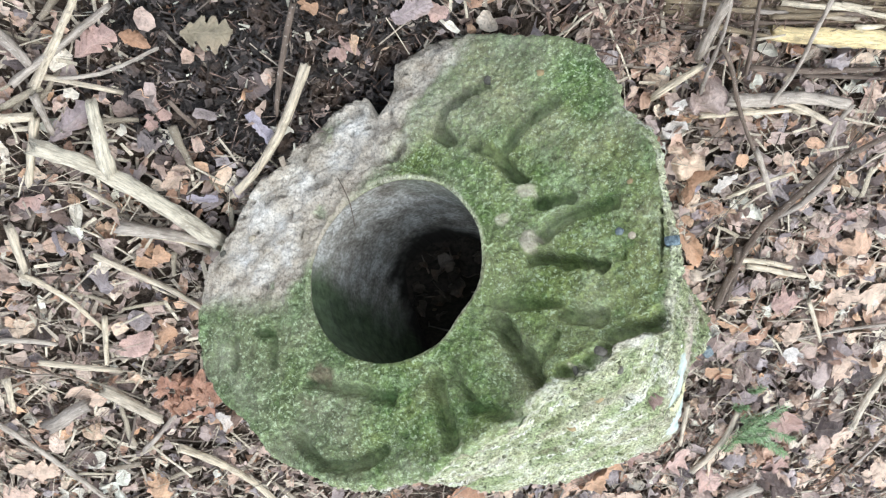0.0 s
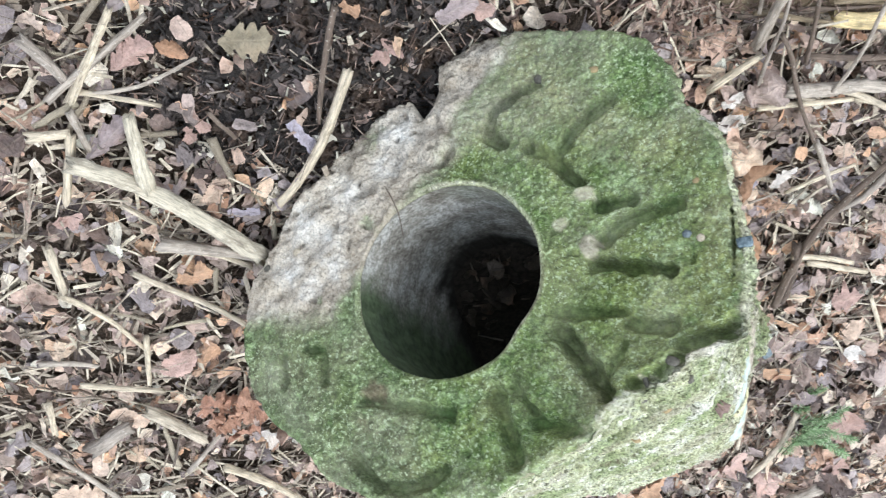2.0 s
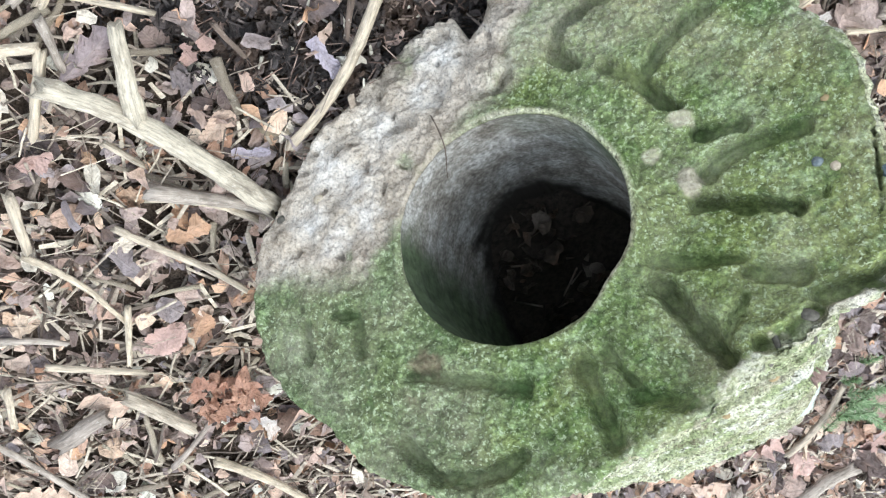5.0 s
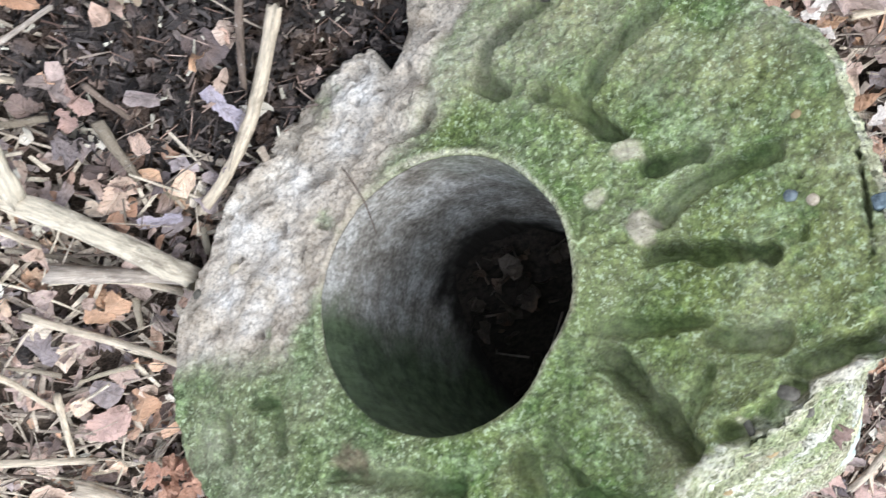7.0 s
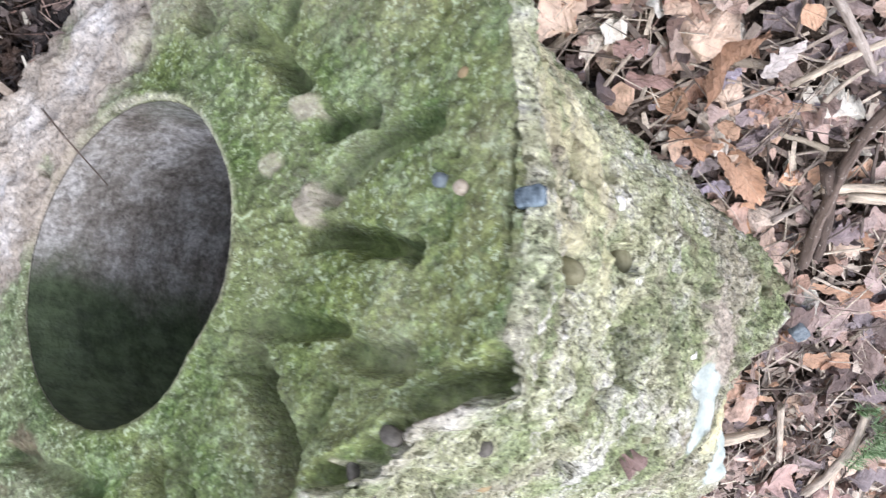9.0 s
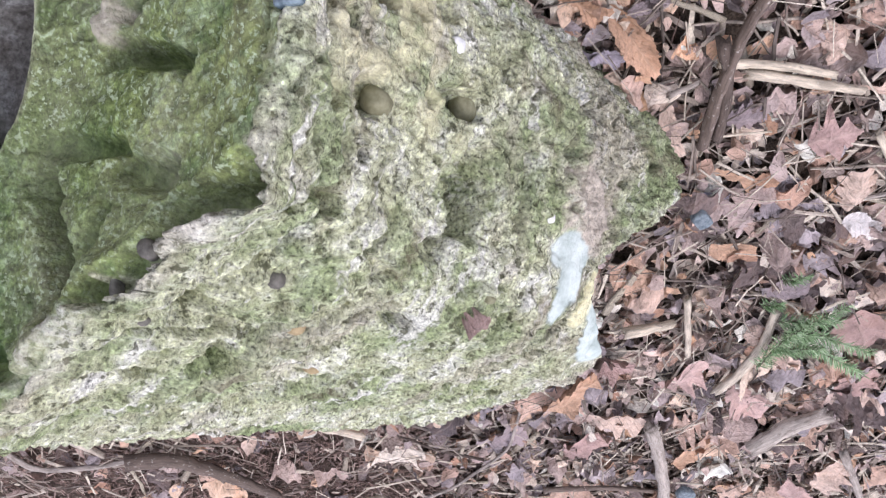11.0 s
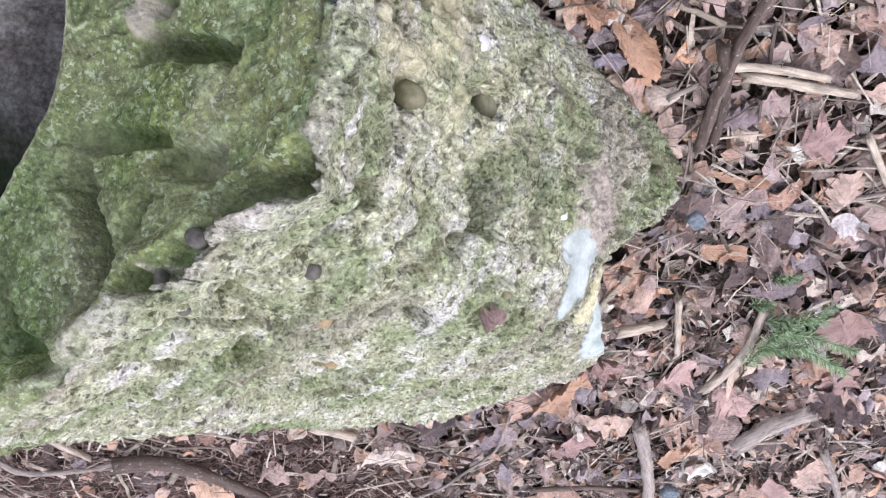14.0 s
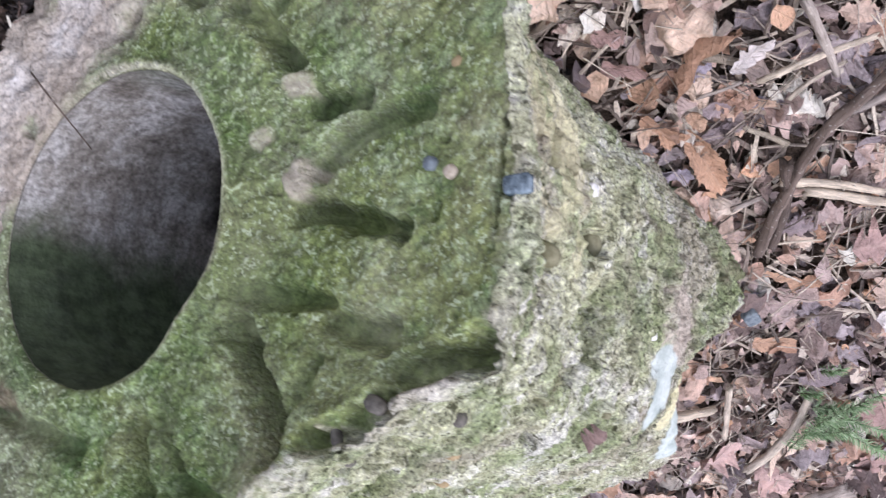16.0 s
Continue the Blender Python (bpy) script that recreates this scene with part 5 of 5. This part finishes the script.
TWIG = [array_mesh("twig", np.c_[v[:, 0] * l, v[:, 1] * w + o * l, v[:, 2] * w], f, DARK_WOOD, fibre=v) for (v, f, o), l, w in zip([rod_shape(s, 6, 9, 0.06, 1.0, 0.4) for s in range(100, 105)], (.10, .14, .18, .12, .16), (.0040, .0045, .0050, .0035, .0045))]
for meshes, count, words, category, group in ((CHIP, 150, "splintered pale wood chip lying on the litter", "wood chip", "wood chips on the litter"), (TWIG, 130, "thin dark crooked twig lying on the litter", "twig", "twigs on the litter")):
    xs, ys = rl.uniform(-0.6, 1.2, 900), rl.uniform(-2.1, -0.4, 900)
    share = bare_patch(xs, ys) * (np.where(xs < 0.45, 1.0, 0.35) if meshes is CHIP else 1.0) * (1 - 0.5 * behind(xs, ys))
    keep = (rl.rand(900) < share) & ~inside_block(xs, ys, room=0.02)
    for x, y in list(zip(xs[keep], ys[keep]))[:count]:
        ob = new(meshes[0].name.split(".")[0], meshes[rl.randint(len(meshes))])
        s = rl.uniform(0.7, 1.3)
        ob.matrix_world = pose(x, y, float(ground_height(np.array(x), np.array(y))) + rl.uniform(0.022, 0.032), *(rl.normal(size=2) * 5), rl.uniform(0, 360)) @ Matrix.Diagonal((s, s, s, 1))
        tagged(ob, words, category, group)

# bits of litter on the rotten log
rb = np.random.RandomState(21)
vs, fs, base = [], [], 0
for _ in range(420):
    t = rb.rand() * 2
    k = int(t)
    a, b = np.array(LOG[k]), np.array(LOG[k + 1])
    at = a + (b - a) * (t - k) + np.array((0.0, rb.uniform(-0.03, 0.03)))
    sh = NEEDLES[rb.randint(4)] if rb.rand() < 0.7 else STRIPS[rb.randint(6)]
    v = turned(sh[0] * (rb.uniform(0.012, 0.035), 0.0020, 0.0015), rb.uniform(0, 6.28), rb.normal() * 0.1, rb.normal() * 0.1) + (*at, rb.uniform(0.022, 0.038))
    vs.append(v), fs.append(sh[1] + base)
    base += len(v)
tagged(new("log_needles", array_mesh("log_needles", np.concatenate(vs), np.concatenate(fs), NEEDLE_BED)), "dead needles and splinters lying on the log", "needles", kind="stuff")


# ---- stones set in the block, and what lies on it ----
def pebble_mesh(name, a, b, c, material, seed, square=0.0):
    """A worn stone of three half axes; square: how blocky."""
    rs = np.random.RandomState(seed)
    bm = bmesh.new()
    bmesh.ops.create_icosphere(bm, subdivisions=3, radius=1)
    v = np.array([q.co for q in bm.verts])
    f = np.array([[q.index for q in t.verts] for t in bm.faces])
    bm.free()
    v = np.sign(v) * np.abs(v) ** (1 - 0.55 * square)
    v *= (1 + 0.18 * fbm(v + seed, 1.3, 3))[:, None]
    return array_mesh(name, v * (a, b, c), f, material)


INSETS = [
    ("glass_chip", "glossy blue-grey glass chip", BLUE_GLASS, .220, -.026, .003, .012, .008, .006, 1.0),
    ("pebble", "slate-grey pebble", BLUE_STONE, .161, -.005, .001, .007, .006, .006, .3),
    ("pebble", "cream pebble", PINK_STONE, .175, -.012, .001, .006, .006, .005, .3),
    ("pebble", "slate-grey pebble", DARK_STONE, .131, -.143, .002, .011, .007, .007, .4),
    ("pebble", "slate-grey pebble", DARK_STONE, .100, -.161, -.003, .004, .010, .006, .4),
    ("pebble", "ochre pebble", OCHRE_STONE, .178, .054, .001, .006, .006, .005, .3),
    ("pebble", "ochre pebble", OCHRE_STONE, .073, .223, .000, .008, .006, .005, .3),
    ("pebble", "slate-grey pebble", DARK_STONE, -.390, .044, .003, .008, .008, .007, .3),
    ("pebble", "slate-grey pebble", DARK_STONE, .003, .231, -.003, .010, .009, .007, .3),
    ("pebble", "pink pebble", PINK_STONE, -.342, .059, .006, .008, .008, .005, .3),
    ("pebble", "white quartz chip", PALE_STONE, .173, .031, -.200, .005, .007, .009, .7),
    ("pebble", "white quartz chip", PALE_STONE, .161, -.059, -.350, .005, .006, .007, .7),
    ("pebble", "round slate-grey pebble", DARK_STONE, .131, -.146, -.090, .008, .008, .009, .0),
    ("pebble", "flat slate-grey pebble", DARK_STONE, .089, -.175, -.031, .010, .006, .006, .2),
    ("pebble", "ochre pebble", OCHRE_STONE, .089, -.166, -.151, .009, .008, .010, .3),
    ("pebble", "ochre pebble", OCHRE_STONE, .029, -.188, -.229, .009, .007, .010, .3),
    ("pebble", "pale olive pebble", OLIVE_STONE, .138, -.129, -.304, .006, .006, .008, .3),
    ("pebble", "olive-brown pebble", OLIVE_STONE, .182, -.038, -.112, .012, .014, .015, .2),
    ("pebble", "olive-brown pebble", OLIVE_STONE, .157, .001, -.234, .013, .018, .017, .3),
]
for number, (name, words, stone, u, v, w, a, b, c, square) in enumerate(INSETS):
    a, b, c = 0.72 * a, 0.72 * b, 0.72 * c
    if w > -0.02:
        w = w - 0.45 * c
    else:
        away = math.hypot(u - HOLE_U, v - HOLE_V)
        u, v = u - 0.35 * a * (u - HOLE_U) / away, v - 0.35 * a * (v - HOLE_V) / away
    part(name, pebble_mesh(name, a, b, c, stone, number, square), block, words).matrix_local = pose(u, v, w, 0, 0, number * 37 % 90 - 45 if square < 0.5 else 0)

root = tagged(new("root_fibre", tube("root_fibre", [BLOCK @ Vector(q) for q in ((-0.194, 0.111, 0.035), (-0.188, 0.095, 0.023), (-0.189, 0.084, 0.004), (-0.202, 0.079, -0.020), (-0.206, 0.071, -0.036))], 0.0019, 0.0013, DARK_WOOD, 105, 6)),
              "thin dark bent root fibre lying on grey concrete", "root")
crumpled = leaf_object(leaf_shape(74, "oak", 0.9, 1.4), RED_LEAF, 0, 0, 0, 0.023, 0.018, 0, (0, 0), "crumpled reddish leaf scrap caught on the mossy flank")
crumpled.matrix_world = BLOCK @ Matrix.Translation((.124, -.143, -.303)) @ Vector((.6, -.6, .45)).to_track_quat("Z", "Y").to_matrix().to_4x4()
for x, y, s in ((0.683, -1.208, 0.013), (0.679, -1.823, 0.015)):
    stone = new("stone", pebble_mesh("stone", s, s * 0.7, s * 0.5, BLUE_STONE, int(s * 1000), 1.0))
    stone.matrix_world = pose(x, y, 0.034, 10, -8, s * 9000)
    tagged(stone, "small blue-grey stone lying in leaf litter", "stone", "stones in the litter")


# ---- a green conifer sprig ----
FRONDS = [((0.764, -1.492), (0.784, -1.429), (0.807, -1.390), (0.848, -1.346)),
               ((0.787, -1.424), (0.832, -1.428), (0.894, -1.460)),
               ((0.791, -1.431), (0.841, -1.464), (0.890, -1.506)),
               ((0.781, -1.401), (0.807, -1.395), (0.847, -1.387)),
               ((0.758, -1.364), (0.766, -1.355), (0.773, -1.341)),
               ((0.780, -1.323), (0.787, -1.312), (0.795, -1.297)),
               ((0.776, -1.456), (0.800, -1.450), (0.834, -1.439))]


def build_sprig():
    sprig = tagged(new("conifer_sprig"), "small green conifer sprig lying on brown leaves", "sprig")
    rs = np.random.RandomState(5)
    for course in FRONDS:
        pts = np.array([(x, y, 0.040 + 0.010 * k) for k, (x, y) in enumerate(course)])
        twig = part("twig", tube("twig", [tuple(q) for q in pts], 0.0030, 0.0014, DARK_WOOD, 7, 6), sprig, "thin brown twig")
        t0 = np.linspace(0, 1, len(pts))
        length = np.linalg.norm(pts[-1] - pts[0])
        vs, fs = [], []
        for t in np.linspace(0.0, 1.0, int(22 + 1300 * length)):
            root = np.array([np.interp(t, t0, pts[:, k]) for k in range(3)])
            ahead = np.array([np.interp(min(t + 0.05, 1), t0, pts[:, k]) - np.interp(max(t - 0.05, 0), t0, pts[:, k]) for k in range(3)])
            ahead /= np.linalg.norm(ahead)
            side = np.cross(ahead, (0, 0, 1))
            for hand in (-1, 1):
                way = side * hand * rs.uniform(0.6, 1.1) + ahead * rs.uniform(0.3, 1.0) + np.array((0, 0, rs.uniform(-0.5, 1.3)))
                way *= (0.018 - 0.006 * t) * rs.uniform(0.65, 1.2) / np.linalg.norm(way)
                wide = np.cross(way, (rs.normal() * 0.5, rs.normal() * 0.5, 1))
                wide *= 0.0006 / np.linalg.norm(wide)
                n = len(vs)
                vs += [root - wide * 0.6, root + wide * 0.6, root + way * 0.6 + wide, root + way, root + way * 0.6 - wide, root + way * 0.5 + (0, 0, 0.0007)]
                fs += [(n, n + 1, n + 5), (n + 1, n + 2, n + 5), (n + 2, n + 3, n + 5), (n + 3, n + 4, n + 5), (n + 4, n, n + 5)]
        part("needles", array_mesh("needles", np.array(vs), np.array(fs), SPRIG), twig, "green needles")


build_sprig()


# ---- debris lying in the hole, its colours darkened to stand in for shade ----
def build_debris():
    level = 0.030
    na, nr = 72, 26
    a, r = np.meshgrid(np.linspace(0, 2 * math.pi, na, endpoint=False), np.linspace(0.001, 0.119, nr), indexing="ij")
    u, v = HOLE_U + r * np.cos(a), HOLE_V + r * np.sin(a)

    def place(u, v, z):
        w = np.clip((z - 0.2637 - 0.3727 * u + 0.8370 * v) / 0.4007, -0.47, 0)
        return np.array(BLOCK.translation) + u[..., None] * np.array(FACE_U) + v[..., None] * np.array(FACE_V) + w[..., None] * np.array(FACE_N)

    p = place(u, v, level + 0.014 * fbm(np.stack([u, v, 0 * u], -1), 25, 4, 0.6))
    i, j = np.meshgrid(np.arange(na), np.arange(nr - 1), indexing="ij")
    k, q = i * nr + j, (i + 1) % na * nr + j
    heap = tagged(new("debris_heap", array_mesh("debris_heap", p.reshape(-1, 3), np.stack([k, k + 1, q + 1, q], -1).reshape(-1, 4), SHADE_SOIL)), "soil and leaf debris in the hole, coloured dark for its shade", "debris", kind="stuff")
    rs = np.random.RandomState(9)
    vs, fs, base = [], [], 0
    for _ in range(170):
        t, s = rs.uniform(0, 6.28), 0.108 * math.sqrt(rs.rand())
        at = place(np.array(HOLE_U + s * math.cos(t)), np.array(HOLE_V + s * math.sin(t)), level + rs.uniform(0.0, 0.018))
        if rs.rand() < 0.6:
            sh = CRUMBS[rs.randint(len(CRUMBS))]
            c = sh[0] * rs.uniform(0.012, 0.035)
        else:
            sh = RODS[rs.randint(len(RODS))]
            c = sh[0] * (rs.uniform(0.02, 0.05), 0.003, 0.003)
        vs.append(turned(c, rs.uniform(0, 6.28), rs.normal() * 0.3, rs.normal() * 0.3) + at), fs.append(sh[1] + base)
        base += len(c)
    tagged(new("debris_leaves", array_mesh("debris_leaves", np.concatenate(vs), np.concatenate(fs), SHADE_LEAVES, blade=np.concatenate(vs))), "broken leaves and twigs lying in the hole, coloured dark for its shade", "leaf litter", kind="stuff")


build_debris()
